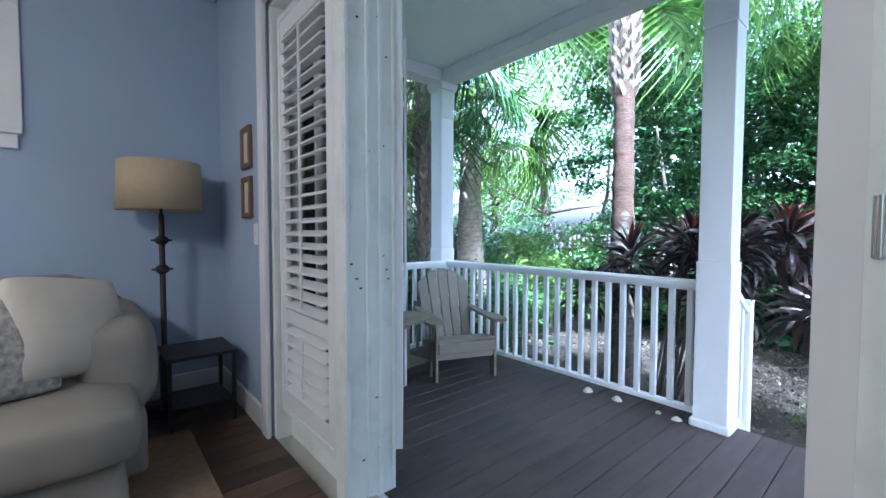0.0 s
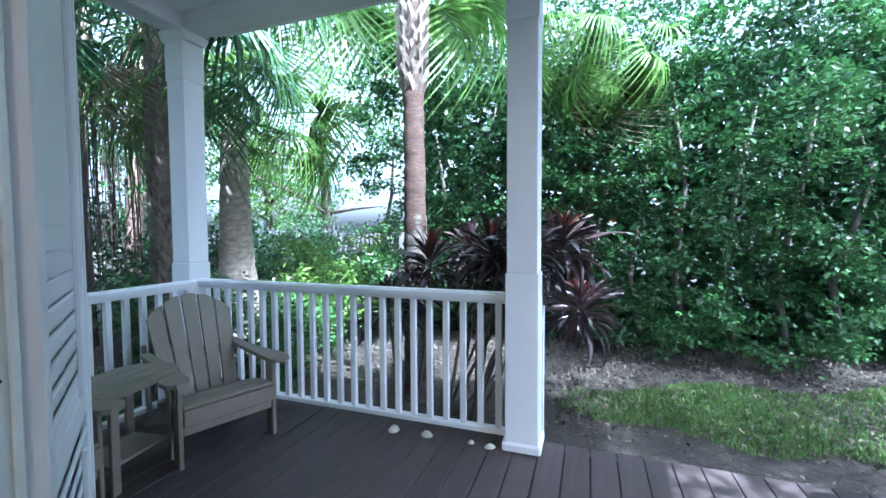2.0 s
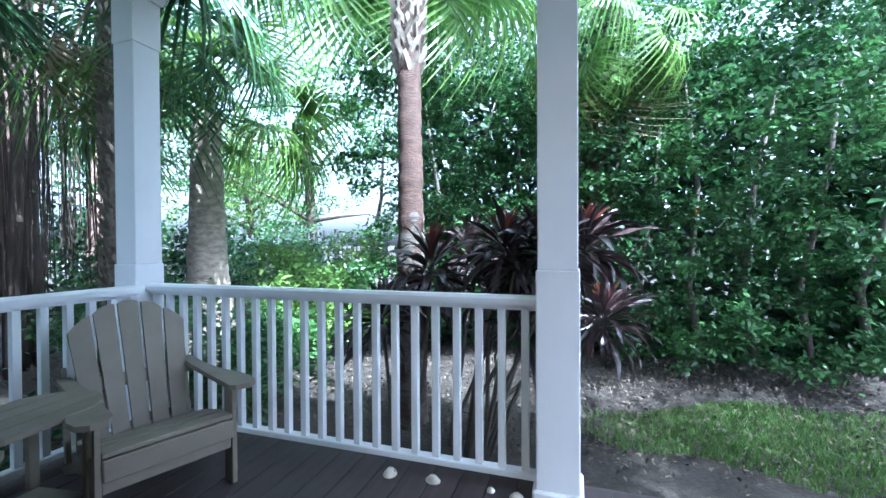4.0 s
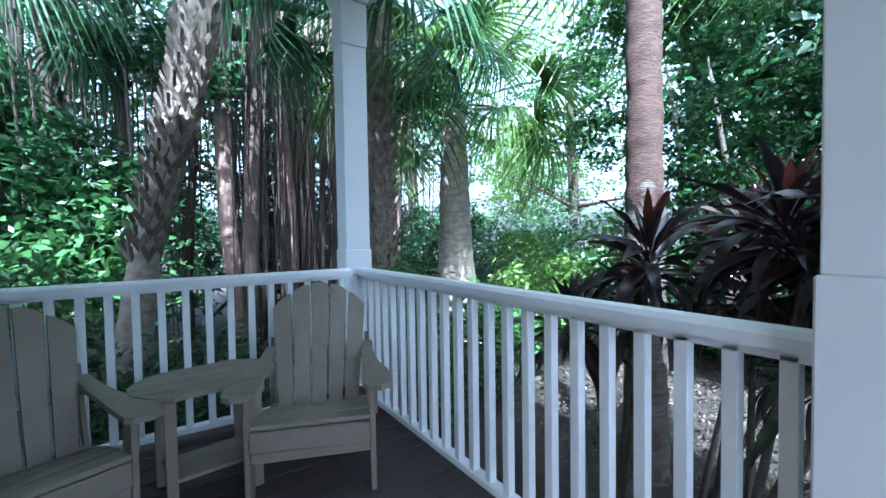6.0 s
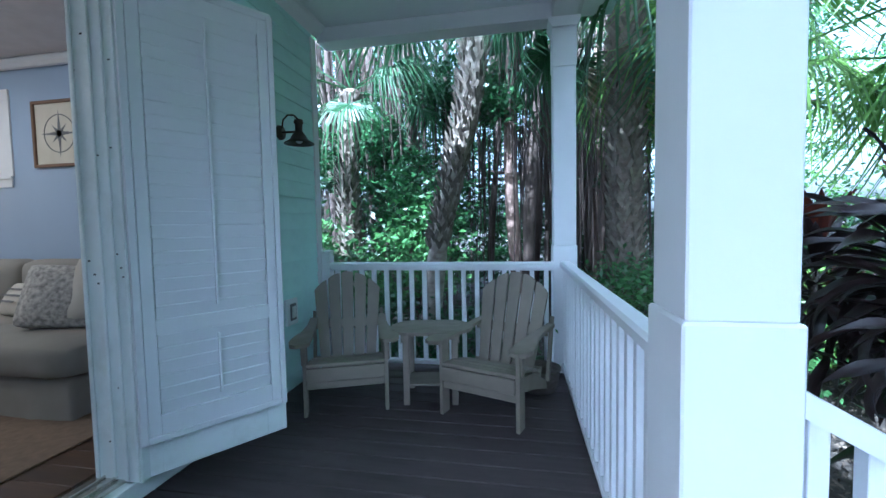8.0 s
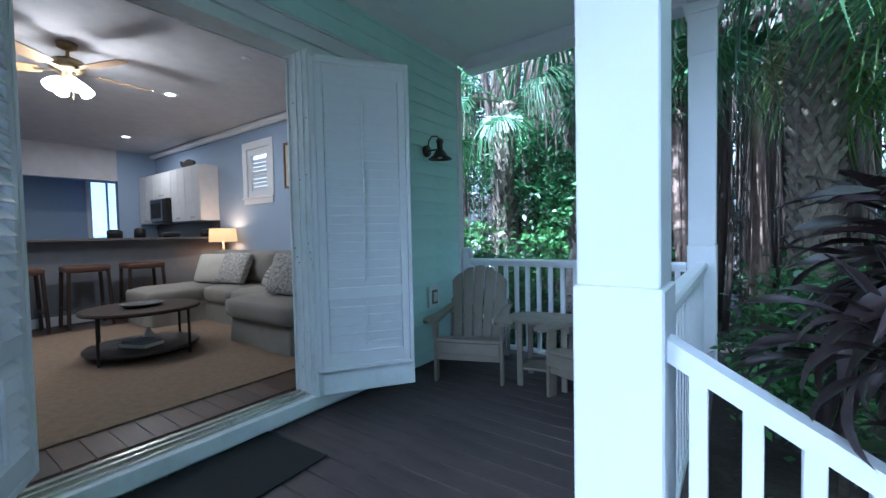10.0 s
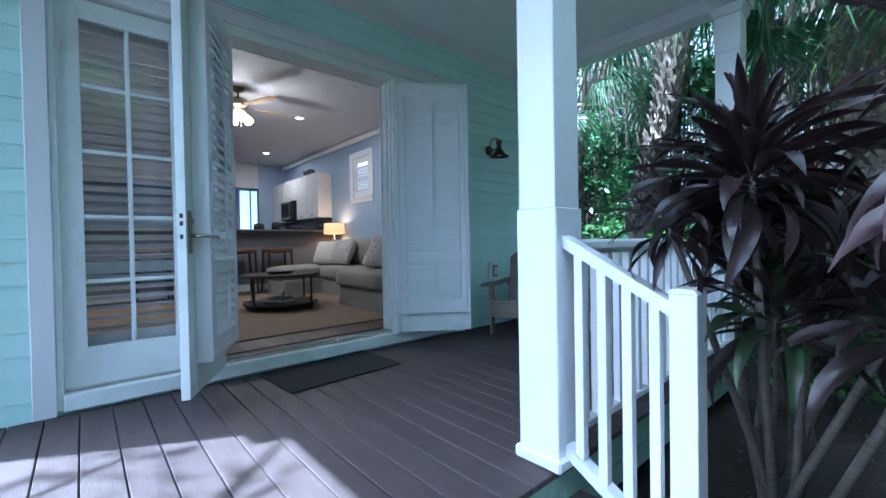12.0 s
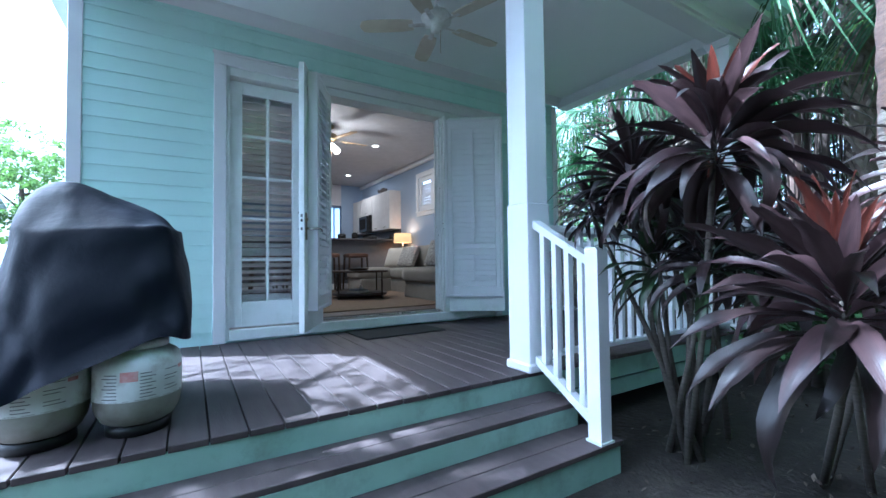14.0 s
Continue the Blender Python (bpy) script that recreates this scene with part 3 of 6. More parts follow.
LZ0, LZ1 = 0.125, 2.40
glazed_leaf("door_1", "white glazed door leaf with shutter, standing open beside the doorway", along((0.055, 0.745), (0.455, 1.315)), 0.69, LZ0, LZ1, -1, 15)
glazed_leaf("door_2", "white glazed door leaf with shutter and lever handle, standing open", along((0.035, -0.715), (0.625, -1.03)), 0.665, LZ0, LZ1, 1, 40, handle=1)
glazed_leaf("door_3", "fixed white glazed side panel with open shutter louvers", along((-0.05, DOOR_Y0 + 0.03), (-0.05, -0.84)), 0.655, LZ0, LZ1, 1, 66)
glazed_leaf("door_4", "fixed white glazed side panel with open louvers behind the door leaf", along((-0.05, 0.82), (-0.05, DOOR_Y1 - 0.03)), 0.68, LZ0, LZ1, 1, 72)

# ---------------------------------------------------------------- columns, rails, steps
def column(name, label, y0, cap=True):
    c = structure(name, B(PX - 0.09, y0 + 0.02, 1.07, PX + 0.09, y0 + 0.20, 2.52, 0.004), WHITE, label, "column")
    part("column_base_sleeve", B(PX - 0.098, y0 + 0.012, 0.05, PX + 0.098, y0 + 0.208, 1.07, 0.005), WHITE, c)
    part("plinth", B(PX - 0.115, y0 - 0.005, 0.0, PX + 0.115, y0 + 0.225, 0.055, 0.010), WHITE, c)
    part("collar", B(PX - 0.096, y0 + 0.014, 2.52, PX + 0.096, y0 + 0.206, 2.825, 0.003), WHITE, c)
    bm = bmesh.new()
    prism(bm, [(-0.098, 2.825), (-0.125, 2.885), (-0.125, 2.90), (0.125, 2.90), (0.125, 2.885), (0.098, 2.825)], -0.12, 0.12, Matrix(((1, 0, 0, PX), (0, 0, 1, y0 + 0.11), (0, 1, 0, 0), (0, 0, 0, 1))))
    part("capital", bm, WHITE, c)
    return c


column("column_1", "square white painted porch column at the top of the steps", 0.0)
column("column_2", "square white painted porch column at the far corner", 2.73)

BAL = mesh_of("baluster", B(-0.018, -0.018, 0, 0.018, 0.018, 0.80, 0.002), WHITE)


def railing(name, label, p0, p1, n, z_top=0.94, z_bot=0.085):
    """Level rail with square balusters between two posts."""
    m = along(p0, p1)
    L = (Vector(p1) - Vector(p0)).length
    r = thing(name, label, "railing", m)
    bm = bmesh.new()
    prism(bm, [(-0.042, z_top - 0.045), (-0.042, z_top - 0.014), (-0.030, z_top), (0.030, z_top), (0.042, z_top - 0.014), (0.042, z_top - 0.045)], 0, L, Matrix(((0, 0, 1, 0), (1, 0, 0, 0), (0, 1, 0, 0), (0, 0, 0, 1))))
    part("top_rail", bm, WHITE, r)
    part("under_rail", B(0, -0.018, z_top - 0.07, L, 0.018, z_top - 0.0455), WHITE, r)
    part("bottom_rail", B(0, -0.03, z_bot - 0.035, L, 0.03, z_bot, 0.005), WHITE, r)
    for i in range(n):
        part("baluster", BAL, None, r, m=pose((i + 0.5) * L / n, 0, z_bot - 0.001))
    return r


railing("railing", "white painted porch railing with square balusters", (PX, 0.208), (PX, 2.742), 22)
railing("railing", "white painted railing at the end of the porch", (0.09, 2.70), (PX - 0.098, 2.70), 17)
p = thing("rail_post", "short white post against the siding", "post")
part("post", B(0.013, 2.655, 0, 0.09, 2.745, 1.03, 0.004), WHITE, p)
part("post_cap", B(0.013, 2.648, 1.03, 0.097, 2.752, 1.05, 0.006), WHITE, p)

DE = 2.215      # deck edge
YL = -3.6       # far end of the deck
deck = structure("deck", B(0.0, YL, -0.16, DE - 0.04, 2.90, -0.03), DARK, "dark joists under the deck boards", "deck")
skirt = structure("deck_skirt", B(DE - 0.05, 0.10, -0.17, DE - 0.02, 2.93, -0.028, 0.003), GREEN, "pale green painted deck skirt", "deck")
part("skirt_board", B(DE - 0.055, 0.10, -0.30, DE - 0.03, 2.93, -0.185, 0.003), GREEN, skirt)
part("skirt_end", B(0.0, 2.90, -0.30, DE - 0.05, 2.93, -0.028), GREEN, skirt)
steps = structure("steps", B(DE - 0.03, YL, -0.145, DE - 0.005, 0.13, -0.028), GREEN, "deck steps with pale green risers", "stairs")
T1, T2, Z1, Z2 = 2.46, 2.72, -0.14, -0.275
part("riser", B(T1 - 0.03, YL, Z2, T1 - 0.005, 0.17, Z1 - 0.028), GREEN, steps)
part("riser", B(T2 - 0.03, YL, GZ - 0.05, T2 - 0.005, 0.20, Z2 - 0.028), GREEN, steps)
part("stringer", B(DE - 0.03, 0.175, GZ - 0.05, T2 - 0.035, 0.20, Z2 - 0.028), GREEN, steps)
part("stringer", B(DE - 0.03, 0.14, Z2, T1 - 0.035, 0.165, Z1 - 0.028), GREEN, steps)
part("step_core", B(DE, YL + 0.02, GZ - 0.05, T1 - 0.04, 0.13, Z2 - 0.03), DARK, steps)
for k, (xa, xb, z, ye) in enumerate(((DE - 0.004, T1, Z1, 0.19), (T1 - 0.004, T2 + 0.01, Z2, 0.215))):
    w = (xb - xa) / 2
    for i in range(2):
        part("tread_board", B(xa + i * w, YL, z - 0.028, xa + (i + 1) * w - 0.005, ye, z, 0.003), DECK, steps)

# stair rail with newel
sr = thing("stair_rail", "white painted sloping stair rail with square balusters", "railing")
x0, x1, zt0, zt1, zb0, zb1 = PX + 0.098, 2.64, 0.955, 0.72, 0.10, -0.15
FLIP = Matrix(((1, 0, 0, 0), (0, 0, 1, 0), (0, 1, 0, 0), (0, 0, 0, 1)))
part("top_rail", prism(bmesh.new(), [(x0, zt0 - 0.05), (x0, zt0), (x1, zt1), (x1, zt1 - 0.05)], 0.055, 0.125, FLIP), WHITE, sr)
part("bottom_rail", prism(bmesh.new(), [(x0, zb0 - 0.05), (x0, zb0), (x1, zb1), (x1, zb1 - 0.05)], 0.062, 0.118, FLIP), WHITE, sr)
for i in range(4):
    x = x0 + (i + 0.6) * (x1 - x0) / 4.3
    f = (x - x0) / (x1 - x0)
    part("baluster", B(x - 0.018, 0.072, zb0 + f * (zb1 - zb0) - 0.01, x + 0.018, 0.108, zt0 + f * (zt1 - zt0) - 0.04, 0.002), WHITE, sr)
nw = part("newel", B(2.63, 0.045, Z2, 2.715, 0.135, 0.755, 0.003), WHITE, sr)
bm = bmesh.new()
prism(bm, [(2.628, 0.755), (2.64, 0.77), (2.705, 0.77), (2.717, 0.755)], 0.043, 0.137, FLIP)
part("newel_cap", bm, WHITE, nw)
part("newel_foot", B(2.622, 0.037, Z2, 2.723, 0.143, Z2 + 0.012), WHITE_OLD, nw)


# ---------------------------------------------------------------- porch things
def adirondack(m, label):
    """A slatted garden armchair; the front towards local -y, the floor under its front legs at y = 0."""
    c = thing("adirondack_chair", label, "chair", m, "chairs on the porch")
    sw = 0.255
    for k, (y0, y1, z0, z1) in enumerate(((-0.035, 0.06, 0.332, 0.326), (0.068, 0.16, 0.326, 0.308), (0.168, 0.26, 0.306, 0.284), (0.268, 0.36, 0.282, 0.252), (0.368, 0.44, 0.248, 0.222))):
        a = math.atan2(z1 - z0, y1 - y0)
        part("seat_slat", B(-sw, 0, 0, sw, y1 - y0, 0.022, 0.004), CHAIR, c, m=pose(0, y0, z0, math.degrees(a)))
    part("apron", B(-sw, -0.045, 0.235, sw, -0.022, 0.328, 0.005), CHAIR, c)
    part("lower_rail", B(-sw, -0.020, 0.18, sw, 0.0, 0.233, 0.004), CHAIR, c)
    for sx in (-1, 1):
        x = sx * (sw + 0.013)
        part("front_leg", B(x - 0.012, -0.03, 0.0, x + 0.012, 0.06, 0.490, 0.003), CHAIR, c)
        # side rail that runs back to the floor as rear leg
        bm = bmesh.new()
        X = Matrix(((0, 0, 1, 0), (1, 0, 0, 0), (0, 1, 0, 0), (0, 0, 0, 1)))
        prism(bm, [(-0.02, 0.23), (-0.02, 0.325), (0.30, 0.262), (0.62, 0.10), (0.84, 0.0), (0.74, 0.0), (0.50, 0.09), (0.28, 0.16)], sx * (sw - 0.012) - 0.011, sx * (sw - 0.012) + 0.011, X)
        part("side_rail", bm, CHAIR, c)
        bm = bmesh.new()
        o = [(0.0, -0.10), (0.06, -0.115), (0.10, -0.09), (0.115, -0.02), (0.10, 0.10), (0.065, 0.22), (0.05, 0.40), (0.055, 0.62), (0.0, 0.63), (-0.015, 0.40), (-0.02, 0.10), (-0.02, -0.07)]
        prism(bm, [(sx * (sw - 0.01 + a), b) for a, b in o], 0.0, 0.024)
        part("arm", bm, CHAIR, c, m=pose(0, 0, 0.491, 1.5))
        part("arm_bracket", prism(bmesh.new(), [(0.0, 0.34), (0.07, 0.489), (-0.02, 0.489)], x + sx * 0.013 - 0.01, x + sx * 0.013 + 0.01, X), CHAIR, c)
        part("back_upright", B(x - 0.012, -0.02, 0, x + 0.012, 0.02, 0.46, 0.003), CHAIR, c, m=pose(0, 0.55, 0.13, -14))
    # five tapered back slats with a rounded head
    tilt = pose(0, 0.40, 0.185, -20)
    n = 5
    H = 0.715
    for i in range(n):
        u = (i - (n - 1) / 2)
        wb, wt = 0.070, 0.092
        xb, xt = u * 0.083, u * 0.106
        pts = [(xb - wb / 2, 0), (xb + wb / 2, 0)]
        for k in range(5):
            f = 1 - k / 4
            x = xt - wt / 2 + wt * f
            zz = H + 0.035 - 2.1 * x * x - (0.008 if k in (0, 4) else 0)
            pts.append((x, zz))
        part("back_slat", prism(bmesh.new(), pts, -0.01, 0.01, FLIP), CHAIR, c, m=tilt.copy())
    part("back_rail", B(-sw, 0.012, 0.02, sw, 0.034, 0.09, 0.003), CHAIR, c, m=tilt.copy())
    part("back_rail", B(-sw - 0.02, 0.012, 0.30, sw + 0.02, 0.034, 0.37, 0.003), CHAIR, c, m=tilt.copy())
    return c


def chair_pose(left_foot, right_foot):
    a = math.degrees(math.atan2(right_foot[1] - left_foot[1], right_foot[0] - left_foot[0]))
    return pose((left_foot[0] + right_foot[0]) / 2, (left_foot[1] + right_foot[1]) / 2, 0, 0, 0, a)


adirondack(chair_pose((1.255, 1.88), (1.745, 1.69)), "taupe slatted garden armchair by the corner of the railing")
adirondack(chair_pose((0.35, 1.705), (0.85, 1.90)), "taupe slatted garden armchair beside the aqua wall")


def side_table(m):
    t = thing("side_table", "small taupe slatted side table between the armchairs", "table", m)
    for i in range(4):
        y0, y1 = -0.20 + i * 0.101, -0.105 + i * 0.101
        x0, x1 = (0.30 * math.sqrt(max(0.0, 1 - (y / 0.235) ** 2)) for y in (y0, y1))
        xm = 0.30 * math.sqrt(1 - ((y0 + y1) / 0.47) ** 2)
        part("top_slat", prism(bmesh.new(), [(-x0, y0), (x0, y0), (xm, (y0 + y1) / 2), (x1, y1), (-x1, y1), (-xm, (y0 + y1) / 2)], 0.500, 0.522), CHAIR, t)
    for x in (-0.17, 0.17):
        for y in (-0.15, 0.15):
            part("leg", B(x - 0.022, y - 0.012, 0, x + 0.022, y + 0.012, 0.499, 0.003), CHAIR, t)
    for x in (-0.195, 0.195):
        part("rail", B(x - 0.01, -0.16, 0.44, x + 0.01, 0.16, 0.499), CHAIR, t)
    part("lower_shelf", B(-0.17, -0.12, 0.12, 0.17, 0.12, 0.138, 0.003), CHAIR, t)


side_table(pose(1.12, 2.14, 0, 0, 0, 8))

p = thing("planter", "low round grey pot behind the armchair", "pot", pose(1.90, 2.36, 0))
part("bowl", lathe(bmesh.new(), [(0.001, 0.0), (0.11, 0.0), (0.14, 0.06), (0.15, 0.16), (0.158, 0.165), (0.158, 0.18), (0.14, 0.18), (0.13, 0.13), (0.001, 0.12)]), CANE, p, smooth=True)

bm = B(-0.27, -0.44, 0.001, 0.27, 0.44, 0.012, 0.004)
dm = thing("doormat", "black ribbed doormat in front of the doorway", "mat", pose(0.30, -0.01, 0, 0, 0, 3))
part("mat", bm, RUBBER, dm)


for i, (x, y, r, a) in enumerate(((2.04, 0.945, 0.045, 10), (2.05, 0.715, 0.042, 60), (2.05, 0.42, 0.025, 20), (2.035, 0.30, 0.034, 120))):
    sh = thing("seashell", "pale ribbed seashell lying on the deck by the railing" if i != 2 else "small white seashell lying on the deck", "shell", pose(x, y, 0, 0, 0, a), "seashells")
    bm = bmesh.new()
    n, rings = 18, 4
    top = bm.verts.new((0, -r * 0.7, r * 0.25))
    prev = None
    for k in range(1, rings + 1):
        f = k / rings
        ring = []
        for j in range(n):
            t = math.radians(-75 + 330 * j / (n - 1) - 90 + 15)
            rr = r * f * (1 + 0.04 * (j % 2))
            ring.append(bm.verts.new((rr * math.sin(t + math.pi), r * 0.1 - rr * math.cos(t + math.pi) * 0.8, max(0.002, r * 0.75 * (1 - f * f)))))
        if prev:
            for j in range(n - 1):
                bm.faces.new((prev[j], prev[j + 1], ring[j + 1], ring[j]))
            bm.faces.new((prev[-1], prev[0], ring[0], ring[-1]))
        else:
            for j in range(n - 1):
                bm.faces.new((top, ring[j], ring[j + 1]))
        prev = ring
    part("shell", bm, SHELL, sh, smooth=True)

# wall lamp
wl = thing("wall_lamp", "aged bronze barn-style wall lamp on the siding", "lamp", pose(0.013, 2.07, 1.965))
bm = bmesh.new()
cyl(bm, (0, 0, 0), (0.02, 0, 0), 0.055, 0.05, 20)
part("back_plate", bm, BRONZE, wl, smooth=True)
bm = bmesh.new()
cyl(bm, (0.02, 0, 0.0), (0.13, 0, 0.0), 0.008)
pts = [(0.02, 0, 0.03), (0.03, 0, 0.09), (0.07, 0, 0.125), (0.12, 0, 0.12), (0.15, 0, 0.09), (0.155, 0, 0.06)]
tube(bm, pts, [0.006] * 6)
part("arm", bm, BRONZE, wl, smooth=True)
bm = bmesh.new()
lathe(bm, [(0.001, 0.085), (0.03, 0.085), (0.034, 0.06), (0.026, 0.05), (0.026, 0.0), (0.05, -0.03), (0.065, -0.06), (0.105, -0.085), (0.108, -0.092), (0.10, -0.09), (0.06, -0.065), (0.001, -0.03)], 28, pose(0.155, 0, 0))
part("shade", bm, BRONZE, wl, smooth=True)
bm = bmesh.new()
bmesh.ops.create_uvsphere(bm, u_segments=12, v_segments=8, radius=0.028, matrix=pose(0.155, 0, -0.06))
part("bulb", bm, WHITE, wl, smooth=True)

ot = thing("outlet", "weatherproof outdoor outlet on a white block", "outlet", pose(0.006, 2.12, 0.61))
part("block", B(0, -0.075, -0.10, 0.028, 0.075, 0.10, 0.004), WHITE_OLD, ot)
part("cover", B(0.028, -0.042, -0.065, 0.036, 0.042, 0.065, 0.004), LABEL_GREY, ot)
part("flap", B(0.036, -0.028, -0.045, 0.042, 0.028, 0.045, 0.003), TANK, ot)


def ceiling_fan(m, z_drop, blades, label, lit=False):
    """Five-blade fan hung from m downwards."""
    f = thing("ceiling_fan", label, "fan", m)
    bm = bmesh.new()
    lathe(bm, [(0.001, 0), (0.075, 0), (0.07, -0.04), (0.03, -0.06), (0.014, -0.065), (0.014, -z_drop), (0.05, -z_drop - 0.005), (0.11, -z_drop - 0.03), (0.13, -z_drop - 0.06), (0.125, -z_drop - 0.10), (0.09, -z_drop - 0.125), (0.05, -z_drop - 0.135), (0.05, -z_drop - 0.17), (0.03, -z_drop - 0.185), (0.001, -z_drop - 0.185)], 28)
    part("motor", bm, TANK if not lit else BRASS, f, smooth=True)
    bz = -z_drop - 0.115
    o = [(0.20, -0.055), (0.30, -0.068), (0.55, -0.07), (0.63, -0.06), (0.66, 0.0), (0.63, 0.06), (0.55, 0.07), (0.30, 0.068), (0.20, 0.055)]
    bl = mesh_of("blade", prism(bmesh.new(), o, -0.004, 0.004), blades)
    br = mesh_of("blade_bracket", B(0.09, -0.02, -0.006, 0.24, 0.02, -0.0045), BRASS if lit else TANK)
    for i in range(5):
        part("blade", bl, None, f, m=pose(0, 0, bz, 0, 0, 72 * i + 20) @ pose(0, 0, 0, 11))
        part("blade_bracket", br, None, f, m=pose(0, 0, bz, 0, 0, 72 * i + 20) @ pose(0, 0, 0, 11))
    if lit:
        for i in range(4):
            bm = bmesh.new()
            mm = pose(0, 0, bz - 0.08, 0, 0, 90 * i + 10) @ pose(0.09, 0, -0.03, 0, -40, 0)
            lathe(bm, [(0.02, 0.04), (0.035, 0.01), (0.05, -0.04), (0.055, -0.08), (0.04, -0.10), (0.001, -0.11)], 14, mm)
            part("glass_shade", bm, GLOW, f, "glowing warm glass shade", True)
    bm = bmesh.new()
    cyl(bm, (0.03, 0.02, bz - 0.06), (0.03, 0.02, bz - 0.26), 0.0025, n=6)
    part("pull_chain", bm, BRASS, f)
    return f


# ---------------------------------------------------------------- grill and tanks
def grill():
    """A gas grill under its hanging vinyl cover."""
    g = thing("covered_grill", "gas grill under a creased black vinyl cover", "grill", pose(1.51, -2.15, 0, 0, 0, 3))
    bm = bmesh.new()
    # sections from hem to top: (height, half length in y, half depth in x, shift in x)
    secs = [(0.29, 0.345, 0.51, 0.07), (0.42, 0.355, 0.48, 0.06), (0.62, 0.35, 0.42, 0.035), (0.76, 0.32, 0.375, 0.01), (0.865, 0.31, 0.345, 0.0), (0.88, 0.305, 0.33, -0.01), (0.98, 0.285, 0.24, -0.03), (1.06, 0.25, 0.16, -0.05), (1.115, 0.19, 0.07, -0.05), (1.12, 0.05, 0.02, -0.05)]
    n = 56
    rings = []
    for k, (z, hy, hx, dx) in enumerate(secs):
        ring = []
        for i in range(n):
            t = 2 * math.pi * i / n
            c, s_ = math.cos(t), math.sin(t)
            e = 0.45
            x = hx * math.copysign(abs(c) ** e, c) + dx
            y = hy * math.copysign(abs(s_) ** e, s_)
            fold = max(0.0, 1 - (z - 0.44) / 0.55)
            w = 0.022 * fold * math.sin(7 * t + 1.1 * math.sin(3 * t) + z * 3) + 0.016 * noise.noise(Vector((x * 3.5, y * 3.5, z * 3.2)))
            zz = z + (0.03 * math.sin(2.0 * t + 0.9) + 0.02 * math.sin(5 * t) if k == 0 else 0) + (0.05 * y if k < 5 else 0.0)
            if k >= 6:
                zz -= max(0.0, y + 0.12) * (0.22 + 0.10 * (k - 6))
            if k < 3:
                zz += (0.24, 0.18, 0.10)[k] * y
            ring.append(bm.verts.new((x * (1 + w), y * (1 + w), zz + (0.012 * math.sin(4 * t) if 3 < k < 7 else 0))))
        rings.append(ring)
    for a, b in zip(rings, rings[1:]):
        for i in range(n):
            bm.faces.new((a[i], a[(i + 1) % n], b[(i + 1) % n], b[i]))
    bm.faces.new(rings[-1])
    bmesh.ops.subdivide_edges(bm, edges=bm.edges[:], cuts=1, use_grid_fill=True)
    for v in bm.verts:
        q = v.co
        amp = 0.014 + 0.055 * max(0, 0.9 - q.z)
        v.co = q + Vector((q.x, q.y, 0)).normalized() * amp * ((0.5 - abs(noise.noise(Vector((q.x * 3.6 + q.z * 3.4, q.y * 3.6 - q.z * 3.0, q.z * 1.6)))) * 2) + 0.5 * noise.noise(q * 14))
    for v in bm.verts:
        v.co.y -= 0.02 * max(0.0, 0.8 - v.co.z)
    cv = part("cover", bm, COVER, g, "creased black vinyl cover", True)
    sm = cv.modifiers.new("soft", "SUBSURF")
    sm.levels = sm.render_levels = 1
    part("cart", B(-0.24, -0.26, 0.12, 0.20, 0.26, 0.50), BLACK, g)
    for x in (-0.2, 0.18):
        for y in (-0.22, 0.22):
            bm = bmesh.new()
            cyl(bm, (x, y - 0.015, 0.06), (x, y + 0.015, 0.06), 0.06, n=18)
            part("wheel", bm, BLACK, g)
            part("leg", B(x - 0.015, y - 0.012, 0.06, x + 0.015, y + 0.012, 0.13), BLACK, g)
    return g


